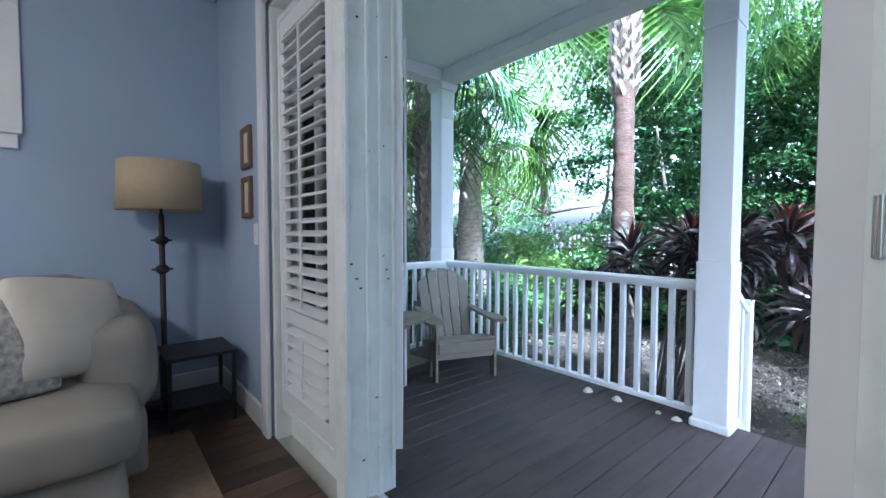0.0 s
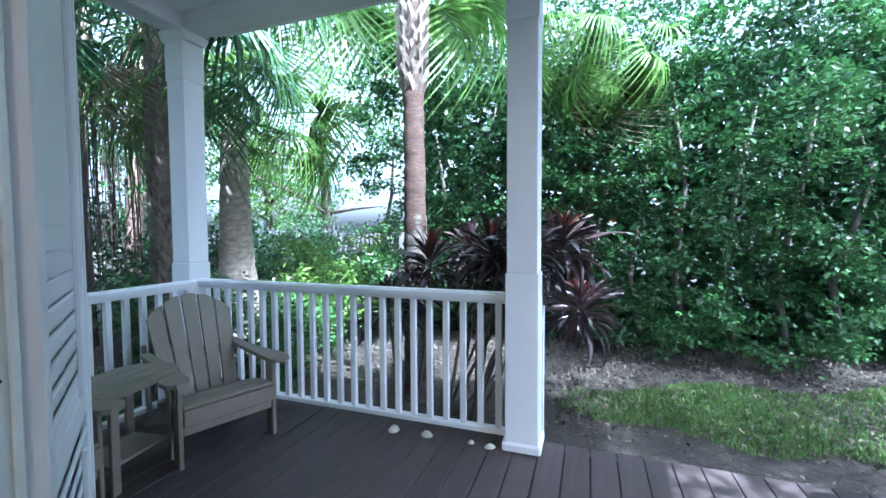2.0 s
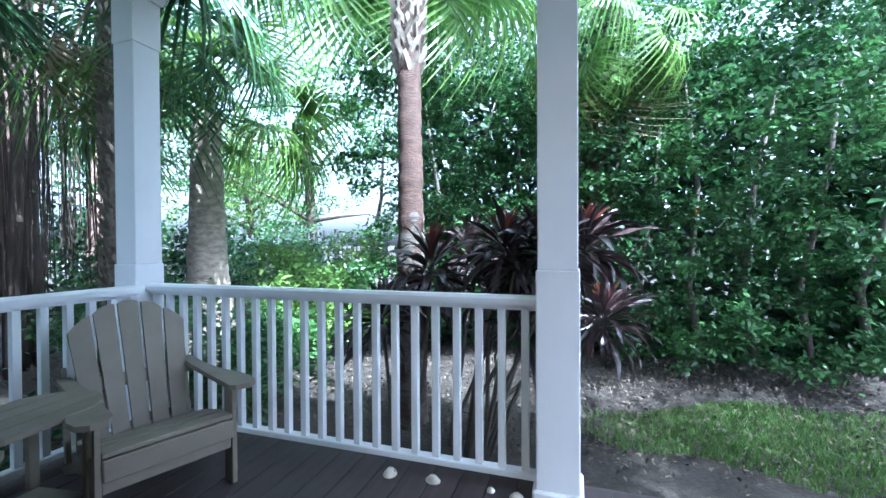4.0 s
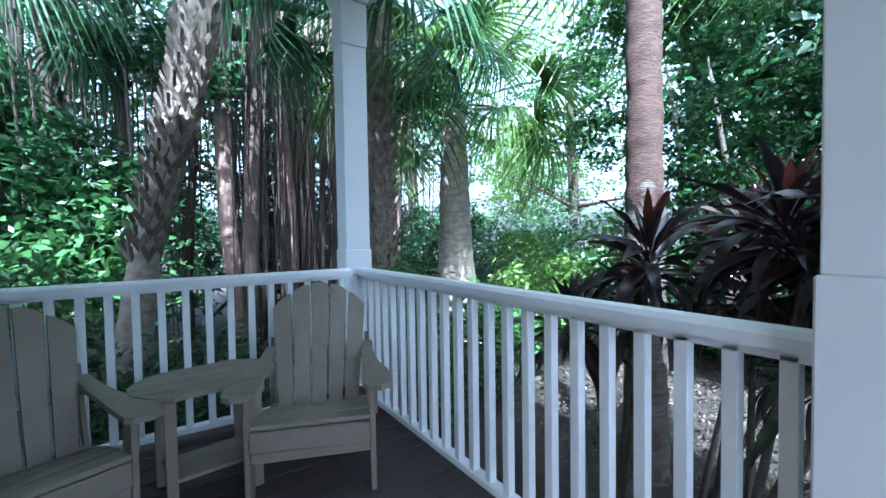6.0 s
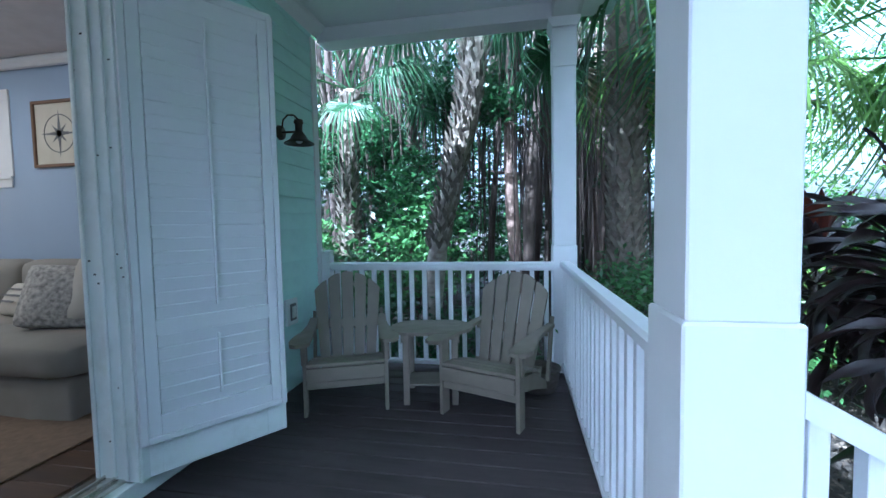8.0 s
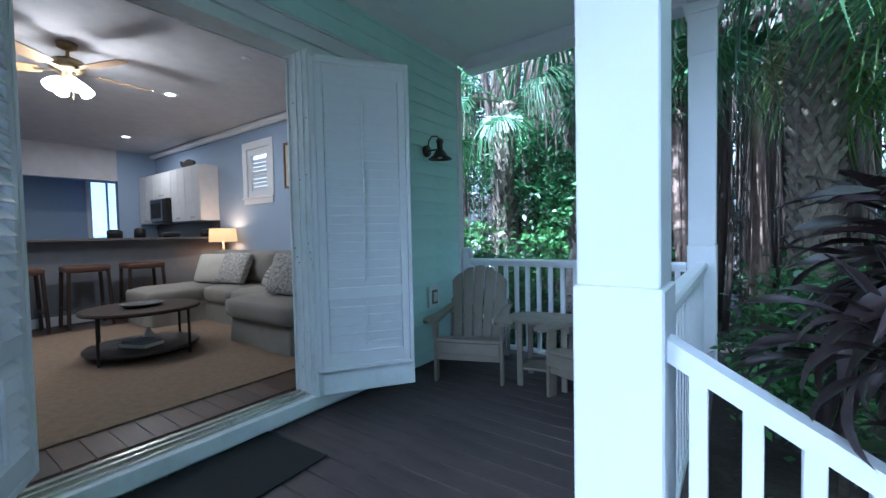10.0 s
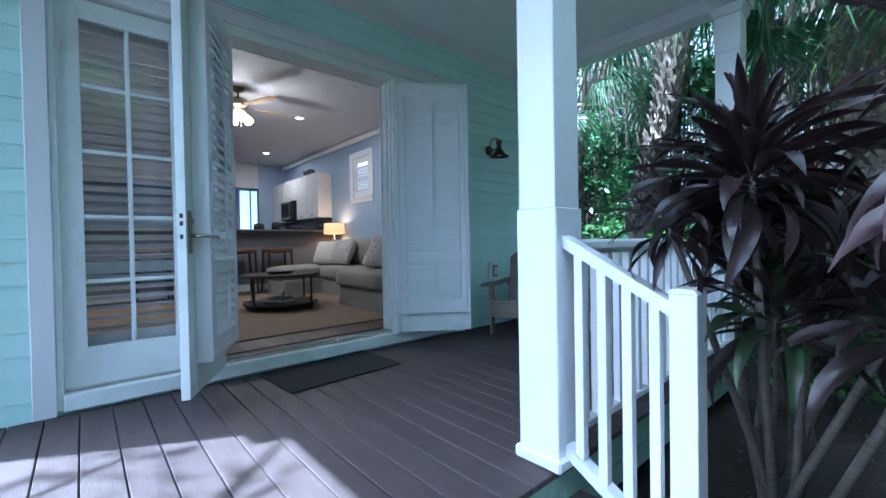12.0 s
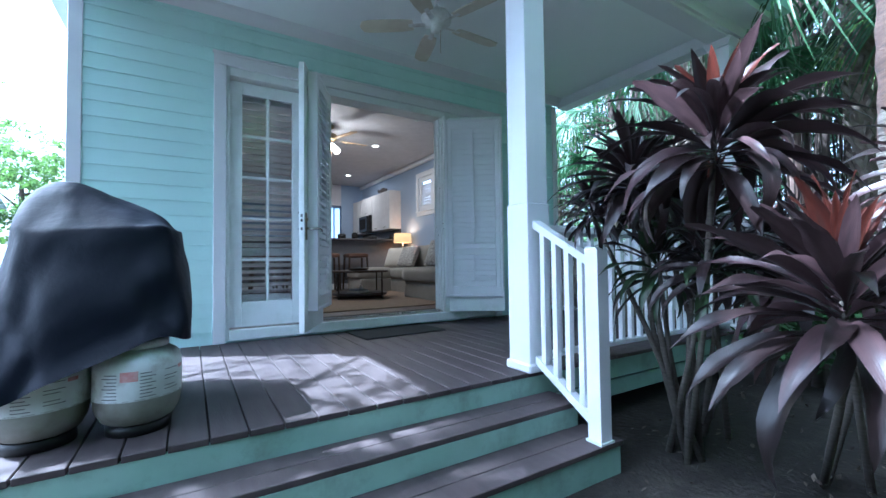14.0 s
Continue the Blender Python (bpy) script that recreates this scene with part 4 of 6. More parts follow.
def gas_tank(m, label):
    t = thing("gas_tank", label, "gas cylinder", m, "gas tanks")
    bm = bmesh.new()
    lathe(bm, [(0.13, 0.105), (0.152, 0.125), (0.158, 0.15), (0.158, 0.27), (0.155, 0.295), (0.14, 0.33), (0.10, 0.355), (0.04, 0.365), (0.001, 0.365)], 36)
    part("tank_body", bm, TANK, t, "scuffed white steel tank", True)
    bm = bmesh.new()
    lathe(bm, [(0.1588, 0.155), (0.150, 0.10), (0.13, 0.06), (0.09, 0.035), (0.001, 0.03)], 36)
    part("tank_bottom", bm, TANK_LOW, t, "darker grey tank bottom", True)
    bm = bmesh.new()
    lathe(bm, [(0.105, 0.0), (0.115, 0.002), (0.115, 0.045), (0.105, 0.045), (0.105, 0.0)], 28)
    part("foot_ring", bm, BLACK, t, smooth=True)
    bm = bmesh.new()
    lathe(bm, [(0.10, 0.345), (0.10, 0.385), (0.106, 0.385), (0.106, 0.345), (0.10, 0.345)], 28)
    part("collar", bm, TANK, t, smooth=True)
    bm = bmesh.new()
    cyl(bm, (0, 0, 0.36), (0, 0, 0.385), 0.02)
    part("valve", bm, BRASS, t)

    def band(a0, a1, z0, z1, mt, nm):
        bm = bmesh.new()
        vs = []
        k = 8
        for i in range(k + 1):
            a = math.radians(a0 + (a1 - a0) * i / k)
            vs.append([bm.verts.new((0.1592 * math.cos(a), 0.1592 * math.sin(a), z)) for z in (z0, z1)])
        for a, b in zip(vs, vs[1:]):
            bm.faces.new((a[0], b[0], b[1], a[1]))
        part(nm, bm, mt, t, smooth=True)
    band(-52, -30, 0.235, 0.275, LABEL_RED, "red_label")
    for i in range(8):
        z = 0.168 + i * 0.0135
        band(-78 + 4 * (i % 3), -56, z, z + 0.004, LABEL_GREY, "print_line")
        band(-28, -8 - 5 * (i % 2), z, z + 0.0035, LABEL_GREY, "print_line")
        if i % 3:
            band(4, 22 + 6 * (i % 2), z, z + 0.003, LABEL_GREY, "print_line")
    band(-80, 60, 0.1575, 0.1595, TANK_LOW, "weld_seam")
    band(30, 44, 0.255, 0.27, LABEL_RED, "red_label")
    return t


grill()
gas_tank(pose(1.92, -1.98, 0, 0, 0, 34), "scuffed white gas tank with a red label under the grill")
gas_tank(pose(1.90, -2.30, 0, 0, 0, 12), "scuffed white gas tank with worn print beside the grill")

# ---------------------------------------------------------------- room
rg = structure("rug", B(-3.95, -1.9, FL, -0.52, 1.9, FL + 0.012, 0.004), RUG, "brown woven jute rug", "rug")
part("rug_border", B(-3.96, -1.9, FL, -3.951, 1.9, FL + 0.014), RUG, rg)


def cushion(name, x0, y0, z0, x1, y1, z1, material, parent, label="", puff=0.04, m=None):
    """A soft cushion, puffed in the middle, with rounded corners."""
    bm = bmesh.new()
    box(bm, x0, y0, z0, x1, y1, z1)
    bmesh.ops.subdivide_edges(bm, edges=bm.edges[:], cuts=6, use_grid_fill=True)
    c = Vector(((x0 + x1) / 2, (y0 + y1) / 2, (z0 + z1) / 2))
    h = Vector(((x1 - x0) / 2, (y1 - y0) / 2, (z1 - z0) / 2))
    r = min(h) * 0.7
    for v in bm.verts:
        q = v.co - c
        inner = Vector([max(-h[i] + r, min(h[i] - r, q[i])) for i in range(3)])
        dlt = q - inner
        if dlt.length > 0:
            q = inner + dlt.normalized() * r
        u = Vector([q[i] / h[i] for i in range(3)])
        k = min(range(3), key=lambda i: h[i])
        o = [i for i in range(3) if i != k]
        q[k] += math.copysign(puff * (1 - u[o[0]] ** 2) * (1 - u[o[1]] ** 2), q[k]) if abs(u[k]) > 0.5 else 0
        v.co = c + q + Vector((0, 0, 0.006 * noise.noise(v.co * 5)))
    return part(name, bm, material, parent, label, True, m)


def skirt_mesh(x0, y0, x1, y1, z0, z1):
    """A slipcover skirt with soft folds."""
    bm = bmesh.new()
    pts = []
    for (ax, ay), (bx, by) in (((x0, y0), (x1, y0)), ((x1, y0), (x1, y1)), ((x1, y1), (x0, y1)), ((x0, y1), (x0, y0))):
        n = max(8, int(math.hypot(bx - ax, by - ay) / 0.03))
        for i in range(n):
            pts.append((ax + (bx - ax) * i / n, ay + (by - ay) * i / n))
    cx, cy = (x0 + x1) / 2, (y0 + y1) / 2
    rings = []
    for k in range(5):
        f = k / 4
        ring = []
        for i, (x, y) in enumerate(pts):
            w = 0.025 * (1 - f) * (noise.noise(Vector((x * 4, y * 4, 0.3))) + 0.6 * noise.noise(Vector((x * 12, y * 12, 5))))
            d = Vector((x - cx, y - cy, 0)).normalized()
            ring.append(bm.verts.new((x + d.x * (w + 0.02 * (1 - f)), y + d.y * (w + 0.02 * (1 - f)), z0 + (z1 - z0) * f)))
        rings.append(ring)
    for a, b in zip(rings, rings[1:]):
        for i in range(len(pts)):
            bm.faces.new((a[i], a[(i + 1) % len(pts)], b[(i + 1) % len(pts)], b[i]))
    bm.faces.new(rings[-1])
    return bm


def sofa():
    s = thing("sectional_sofa", "grey-beige slipcovered sectional sofa with a chaise", "sofa")
    F = FL + 0.012
    # chaise at the near end, long seat along the wall, backless return at the far end
    part("chaise_base", skirt_mesh(-1.86, 1.17, -0.84, 2.40, F, 0.40), SOFA, s, smooth=True)
    cushion("chaise_cushion", -1.91, 1.10, 0.39, -0.78, 2.10, 0.61, SOFA, s, puff=0.03)
    part("seat_base", skirt_mesh(-3.26, 1.56, -1.88, 2.40, F, 0.40), SOFA, s, smooth=True)
    for i in range(2):
        cushion("seat_cushion", -3.26 + i * 0.68, 1.50, 0.39, -2.59 + i * 0.68, 2.14, 0.59, SOFA, s, puff=0.025)
    part("return_base", skirt_mesh(-4.02, 0.95, -3.28, 2.40, F, 0.40), SOFA, s, smooth=True)
    cushion("seat_cushion", -4.04, 0.90, 0.39, -3.27, 2.10, 0.59, SOFA, s, puff=0.025)
    part("back_frame", B(-4.02, 2.26, 0.38, -0.78, 2.46, 0.90, 0.05), SOFA, s)
    for i in range(4):
        cushion("back_cushion", -3.98 + i * 0.77, 2.00, 0.58, -3.22 + i * 0.77, 2.26, 1.03, SOFA, s, puff=0.05)
    cushion("arm", -1.00, 1.50, 0.42, -0.70, 2.45, 0.86, SOFA, s, "rolled sofa arm", puff=0.03)
    part("arm_base", B(-0.96, 1.52, F, -0.74, 2.43, 0.44, 0.02), SOFA, s)
    return s


sofa()


def pillow(label, material, w, h, m):
    t = thing("throw_pillow", label, "pillow", m, "pillows on the sofa")
    cushion("pillow_case", -w / 2, -0.05, -h / 2, w / 2, 0.05, h / 2, material, t, puff=0.05)
    return t


pillow("cream throw pillow leaning on the sofa back", PILLOW, 0.46, 0.40, pose(-3.42, 1.74, 0.80, -24, 0, 25))
pillow("grey patterned throw pillow on the sofa", PILLOW_PAT, 0.50, 0.42, pose(-2.98, 1.80, 0.81, -26, 0, 8))
lp = pillow("small cream pillow with dark lettering on the sofa", PILLOW, 0.44, 0.26, pose(-2.05, 1.80, 0.73, -30, 0, -10))
for i, w in enumerate((0.20, 0.26, 0.16)):
    part("print_bar", B(-w / 2, -0.108, 0.045 - i * 0.05, w / 2, -0.106, 0.06 - i * 0.05), LABEL_GREY, lp)
pillow("cream piped pillow against the sofa arm", PILLOW, 0.44, 0.42, pose(-1.00, 1.60, 0.85, -20, 8, 40))
pillow("grey patterned pillow against the sofa arm", PILLOW_PAT, 0.44, 0.42, pose(-1.24, 1.46, 0.83, -24, 4, 25))

# coffee table: round black frame with lower shelf
ct = thing("coffee_table", "round black iron coffee table with a lower shelf", "table", pose(-2.17, 0.50, FL + 0.012))
bm = bmesh.new()
lathe(bm, [(0.001, 0.40), (0.46, 0.40), (0.47, 0.415), (0.46, 0.43), (0.001, 0.43)], 40)
part("tabletop", bm, TABLETOP, ct, "dark wooden round top")
bm = bmesh.new()
lathe(bm, [(0.001, 0.05), (0.44, 0.05), (0.45, 0.065), (0.44, 0.085), (0.001, 0.085)], 40)
part("shelf", bm, DARKWOOD, ct)
for i in range(4):
    a = math.radians(90 * i + 30)
    bm = bmesh.new()
    cyl(bm, (0.46 * math.cos(a), 0.46 * math.sin(a), 0), (0.46 * math.cos(a), 0.46 * math.sin(a), 0.41), 0.012)
    part("leg", bm, BLACK, ct)
tr = thing("decor_tray", "dark shallow tray on the coffee table", "tray", pose(-2.17, 0.50, FL + 0.443))
part("tray", lathe(bmesh.new(), [(0.001, 0), (0.13, 0), (0.17, 0.03), (0.165, 0.034), (0.125, 0.008), (0.001, 0.008)], 24), BLACK, tr, smooth=True)
bk = thing("books", "small stack of books on the table shelf", "book", pose(-2.07, 0.45, FL + 0.098, 0, 0, 25))
part("book", B(-0.14, -0.10, 0, 0.14, 0.10, 0.03, 0.002), PAPER, bk)
part("book", B(-0.12, -0.09, 0.0305, 0.12, 0.09, 0.055, 0.002), BAR, bk)
sh = thing("table_ornament", "pale starfish ornament on the table shelf", "ornament", pose(-2.35, 0.6, FL + 0.098))
bm = bmesh.new()
cyl(bm, (0, 0, 0), (0, 0, 0.11), 0.06, 0.01, 8)
part("ornament", bm, SHELL, sh)

# floor lamp and small table in the corner by the doors
fl = thing("floor_lamp", "black iron floor lamp with a linen drum shade", "lamp", pose(-0.585, 2.32, FL))
bm = bmesh.new()
lathe(bm, [(0.001, 0), (0.15, 0), (0.15, 0.02), (0.03, 0.035), (0.016, 0.05), (0.016, 1.21), (0.008, 1.23), (0.008, 1.51), (0.001, 1.51)], 20)
part("stand", bm, BLACK, fl, smooth=True)
for z in (0.88, 1.06):
    bm = bmesh.new()
    lathe(bm, [(0.015, z - 0.03), (0.028, z - 0.02), (0.045, z), (0.028, z + 0.02), (0.015, z + 0.03)], 16)
    part("collar", bm, BLACK, fl, smooth=True)
    part("cross_pin", B(-0.055, -0.007, z - 0.006, 0.055, 0.007, z + 0.006, 0.002), BLACK, fl)
bm = bmesh.new()
lathe(bm, [(0.222, 1.245), (0.225, 1.245), (0.215, 1.535), (0.212, 1.535), (0.222, 1.245)], 40)
part("shade", bm, LAMPSHADE, fl, "beige linen drum shade", True)
et = thing("end_table", "small black side table beside the sofa", "table", pose(-0.45, 2.08, FL))
part("tabletop", B(-0.18, -0.20, 0.40, 0.18, 0.18, 0.42, 0.004), BLACK, et)
part("shelf", B(-0.15, -0.17, 0.12, 0.15, 0.15, 0.13), BLACK, et)
for x in (-0.16, 0.16):
    for y in (-0.18, 0.16):
        part("leg", B(x - 0.01, y - 0.01, 0, x + 0.01, y + 0.01, 0.399), BLACK, et)
for i, z in enumerate((1.455, 1.745)):
    pf = thing("picture_frame", "small dark wooden picture frame on the door wall", "picture", pose(WX - 0.0205, 1.86, z), "picture frames")
    bm = bmesh.new()
    for a, b, c_, d in ((-0.09, -0.12, 0.09, -0.09), (-0.09, 0.09, 0.09, 0.12), (-0.09, -0.09, -0.06, 0.09), (0.06, -0.09, 0.09, 0.09)):
        box(bm, -0.022, a, b, 0.0, c_, d, 0.003)
    part("frame", bm, FRAMEWOOD, pf)
    part("print", B(-0.008, -0.06, -0.09, -0.001, 0.06, 0.09), PAPER, pf)
sp = thing("light_switch", "white wall switch plate", "switch", pose(WX - 0.0205, 1.72, 1.24))
part("plate", B(-0.006, -0.035, -0.06, 0, 0.035, 0.06, 0.002), WHITE, sp)
part("toggle", B(-0.014, -0.006, -0.012, -0.006, 0.006, 0.012), WHITE, sp)

# window with its casing and shutter in the north wall
def shuttered_window(name, x0, x1, z0, z1):
    w = structure(name, B(x0 - 0.11, 2.53, z1, x1 + 0.11, 2.549, z1 + 0.11, 0.004), WHITE, "small white cased window with a half-open shutter", "window")
    part("window_casing", B(x0 - 0.11, 2.53, z0, x0, 2.549, z1, 0.003), WHITE, w)
    part("window_casing", B(x1, 2.53, z0, x1 + 0.11, 2.549, z1, 0.003), WHITE, w)
    part("window_casing", B(x0 - 0.09, 2.53, z0 - 0.11, x1 + 0.09, 2.549, z0, 0.004), WHITE, w)
    part("window_sill", B(x0 - 0.11, 2.51, z0 - 0.03, x1 + 0.11, 2.529, z0 - 0.002, 0.004), WHITE, w)
    part("sash", B(x0, 2.60, (z0 + z1) / 2 - 0.02, x1, 2.63, (z0 + z1) / 2 + 0.02), WHITE, w)
    for xa, xb, za, zb in ((x0, x0 + 0.09, z0, z1), (x1 - 0.09, x1, z0, z1), (x0 + 0.09, x1 - 0.09, z0, z0 + 0.10), (x0 + 0.09, x1 - 0.09, z1 - 0.10, z1)):
        part("shutter_frame", B(xa, 2.555, za, xb, 2.595, zb), WHITE, w)
    k = int((z1 - z0 - 0.2) / 0.06)
    for i in range(k):
        part("louver", B(x0 + 0.092, -0.003, -0.026, x1 - 0.092, 0.003, 0.026), WHITE, w, m=pose(0, 2.575, z0 + 0.13 + i * 0.06, 25))


shuttered_window("window_1", NWX0, NWX1, NWZ0, NWZ1)
shuttered_window("window_3", VX0, VX1, VZ0, VZ1)

# compass print in a wooden frame
cp = thing("compass_picture", "framed compass print on the blue-grey wall", "picture", pose(-2.60, 2.549, 2.215))
bm = bmesh.new()
for a, b, c_, d in ((-0.31, -0.32, 0.31, -0.29), (-0.31, 0.29, 0.31, 0.32), (-0.31, -0.29, -0.28, 0.29), (0.28, -0.29, 0.31, 0.29)):
    box(bm, a, -0.03, b, c_, 0.0, d, 0.004)
part("frame", bm, FRAMEWOOD, cp)
part("print", B(-0.28, -0.012, -0.29, 0.28, -0.001, 0.29), PAPER, cp)
bm = bmesh.new()
lathe(bm, [(0.175, 0.0), (0.185, 0.0), (0.185, 0.002), (0.175, 0.002), (0.175, 0.0)], 36, pose(0, -0.013, 0, 90))
for k in range(8):
    L_ = 0.22 if k % 2 == 0 else 0.12
    prism(bm, [(-0.022, 0.0), (0.0, L_), (0.022, 0.0)], 0, 0.002, pose(0, -0.0125, 0, 0, 45 * k, 0) @ pose(0, 0, 0, 90))
part("compass_rose", bm, LABEL_GREY, cp)

# table lamp that is lit
tl = thing("table_lamp", "lit table lamp with an amber drum shade", "lamp", pose(-4.26, 2.30, 0.817))
bm = bmesh.new()
lathe(bm, [(0.001, 0), (0.07, 0), (0.07, 0.015), (0.03, 0.03), (0.035, 0.12), (0.02, 0.20), (0.01, 0.33), (0.001, 0.33)], 18)
part("base", bm, SHELL, tl, smooth=True)
bm = bmesh.new()
lathe(bm, [(0.20, 0.33), (0.203, 0.33), (0.19, 0.54), (0.187, 0.54), (0.20, 0.33)], 30)
part("shade", bm, LAMP_LIT, tl, "glowing amber drum shade", True)
ll = new("table_lamp_bulb", bpy.data.lights.new("table_lamp_bulb", "POINT"))
ll.data.energy, ll.data.color, ll.data.shadow_soft_size = 1.6, (1.0, 0.62, 0.30), 0.04
ll.location = (-4.26, 2.30, 1.30)
et2 = thing("lamp_table", "dark side table behind the sofa corner", "table", pose(-4.26, 2.30, FL))
part("tabletop", B(-0.2, -0.2, 0.65, 0.2, 0.2, 0.676, 0.004), DARKWOOD, et2)
for x in (-0.17, 0.17):
    for y in (-0.17, 0.17):
        part("leg", B(x - 0.02, y - 0.02, 0, x + 0.02, y + 0.02, 0.649), DARKWOOD, et2)

# breakfast bar, stools, kitchen
bar = structure("breakfast_bar", B(-4.90, -1.6, FL, -4.62, 2.5, 1.195), BAR, "grey breakfast bar", "counter")
part("bar_top", B(-5.0, -1.65, 1.195, -4.42, 2.52, 1.235, 0.008), COUNTER, bar, "dark speckled bar top")
part("bar_baseboard", B(-4.619, -1.6, FL, -4.60, 2.5, FL + 0.12), WHITE, bar)
for i in range(4):
    st = thing("bar_stool", "dark wooden bar stool with a brown saddle seat", "stool", pose(-4.30, -0.62 + i * 0.61, FL), "bar stools")
    cushion("seat", -0.19, -0.22, 0.68, 0.19, 0.22, 0.76, BROWNSEAT, st, puff=0.01)
    for x in (-0.16, 0.16):
        for y in (-0.19, 0.19):
            bm = bmesh.new()
            cyl(bm, (x * 1.15, y * 1.15, 0), (x, y, 0.695), 0.02, 0.022, 8)
            part("leg", bm, DARKWOOD, st)
    for y in (-0.2, 0.2):
        part("stretcher", B(-0.17, y - 0.01, 0.22, 0.17, y + 0.01, 0.25), DARKWOOD, st)
for xa, xb, za in ((-5.39, -4.84, 1.51), (-5.95, -5.395, 1.51), (-6.72, -5.955, 1.96), (-7.42, -6.725, 1.51)):
    cb = thing("wall_cabinet", "white wall cabinet with flat doors", "cabinet", pose(xa, 2.24, za), "wall cabinets")
    h, w_ = 2.44 - za, xb - xa
    part("body", B(0.002, 0.02, 0, w_ - 0.002, 0.305, h, 0.003), CABINET, cb)
    nd = 1 if w_ < 0.5 else 2
    for k in range(nd):
        dr = part("door", B(0.004 + k * w_ / nd, 0, 0.004, (k + 1) * w_ / nd - 0.004, 0.0195, h - 0.004, 0.003), CABINET, cb)
        bm = bmesh.new()
        cyl(bm, ((k + 0.85 - 0.7 * k) * w_ / nd, -0.02, 0.06), ((k + 0.85 - 0.7 * k) * w_ / nd, 0, 0.06), 0.012)
        part("knob", bm, CHROME, dr)
mw = thing("microwave", "stainless and black microwave under a wall cabinet", "microwave", pose(-6.70, 2.16, 1.53))
part("body", B(0.0, 0.02, 0, 0.73, 0.38, 0.42, 0.005), BLACK, mw)
part("door", B(0.0, 0, 0.01, 0.55, 0.0195, 0.41, 0.004), CHROME, mw)
part("window", B(0.06, -0.003, 0.07, 0.49, -0.0005, 0.35), BLACK, mw)
part("control_panel", B(0.555, 0, 0.01, 0.73, 0.0195, 0.41, 0.004), BLACK, mw)
kc = structure("kitchen_counter", B(-7.3, 1.92, FL, -5.01, 2.549, 0.98), CABINET, "white kitchen base cabinets", "counter")
part("worktop", B(-7.3, 1.89, 0.98, -5.01, 2.549, 1.02, 0.005), COUNTER, kc, "dark speckled worktop")
part("backsplash", B(-7.44, 2.535, 1.021, -4.84, 2.549, 1.509), COUNTER, kc, "dark stone backsplash")
for i, (x, y_, h, r) in enumerate(((-4.70, 2.25, 0.12, 0.09), (-4.72, 1.75, 0.08, 0.12), (-4.75, 1.35, 0.15, 0.07), (-4.75, 1.05, 0.12, 0.09), (-5.4, 2.2, 0.2, 0.08))):
    k = thing("kitchen_item", "small dark kitchen pot on the bar top", "pot", pose(x, y_, 1.236 if i < 4 else 1.021))
    part("pot", lathe(bmesh.new(), [(0.001, 0), (r, 0), (r, h * 0.8), (r * 0.5, h), (0.001, h)], 14), BLACK, k, smooth=True)
fish = thing("fish_ornament", "dark carved fish ornament on top of the wall cabinets", "ornament", pose(-5.55, 2.39, 2.441))
bm = bmesh.new()
prism(bm, [(-0.30, 0.10), (-0.24, 0.06), (-0.10, 0.03), (0.05, 0.02), (0.18, 0.06), (0.24, 0.09), (0.18, 0.13), (0.02, 0.17), (-0.10, 0.15), (-0.22, 0.11), (-0.31, 0.17)], -0.02, 0.02, FLIP)
box(bm, -0.06, -0.03, 0.0, 0.02, 0.03, 0.03)
part("fish", bm, DARKWOOD, fish)
hall = structure("wall_hall", B(-7.6, 1.9, FL, -7.45, 2.549, CE), BLUE_WALL, "blue-grey return wall beside the kitchen")
structure("hall_header", B(-7.6, YS + 0.2, 2.35, -7.45, 1.899, CE), ROOM_CEILING, "pale header over the opening to the hall", "wall")
# far window in the hall; behind its shutters the pane glows in place of daylight
wf = structure("window_2", B(-8.749, 1.72, 1.20, -8.70, 1.80, 2.52), WHITE, "tall shuttered window at the far end of the hall", "window")
part("window_frame", B(-8.749, 2.34, 1.20, -8.70, 2.42, 2.52), WHITE, wf)
part("window_frame", B(-8.749, 1.80, 2.44, -8.70, 2.34, 2.52), WHITE, wf)
part("window_frame", B(-8.749, 1.80, 1.20, -8.70, 2.34, 1.28), WHITE, wf)
part("window_frame", B(-8.749, 2.05, 1.28, -8.71, 2.09, 2.44), WHITE, wf)
dl = mat("glowing_pane", (0.62, 0.75, 0.9), 0.5, emit=0.35)
part("pane", B(-8.749, 1.80, 1.28, -8.744, 2.34, 2.44), dl, wf, "bright pane that glows in place of daylight")
for i in range(18):
    part("louver", B(-8.735, 1.81, 1.30 + i * 0.064, -8.712, 2.33, 1.31 + i * 0.064), WHITE, wf)
for x, y in ((-3.22, 1.23), (-6.06, 1.64), (-5.0, -0.9), (-3.15, -1.19)):
    cl = thing("recessed_light", "small round recessed ceiling light", "lamp", pose(x, y, CE), "recessed lights")
    part("trim_ring", lathe(bmesh.new(), [(0.055, -0.001), (0.09, -0.001), (0.088, -0.008), (0.055, -0.004), (0.055, -0.001)], 24), WHITE, cl)
    part("lens", lathe(bmesh.new(), [(0.001, -0.003), (0.054, -0.003), (0.05, -0.006), (0.001, -0.006)], 20), GLOW, cl, "glowing lens")
    sl = new("recessed_bulb", bpy.data.lights.new("recessed_bulb", "AREA"))
    sl.data.shape, sl.data.size, sl.data.energy, sl.data.color = "DISK", 0.11, 3.2, (1.0, 0.78, 0.56)
    sl.location = (x, y, CE - 0.02)
sm_ = thing("smoke_detector", "small white ceiling sprinkler plate", "detector", pose(-1.54, 1.25, CE))
part("plate", lathe(bmesh.new(), [(0.001, -0.001), (0.045, -0.001), (0.04, -0.012), (0.012, -0.02), (0.001, -0.03)], 18), WHITE_OLD, sm_)
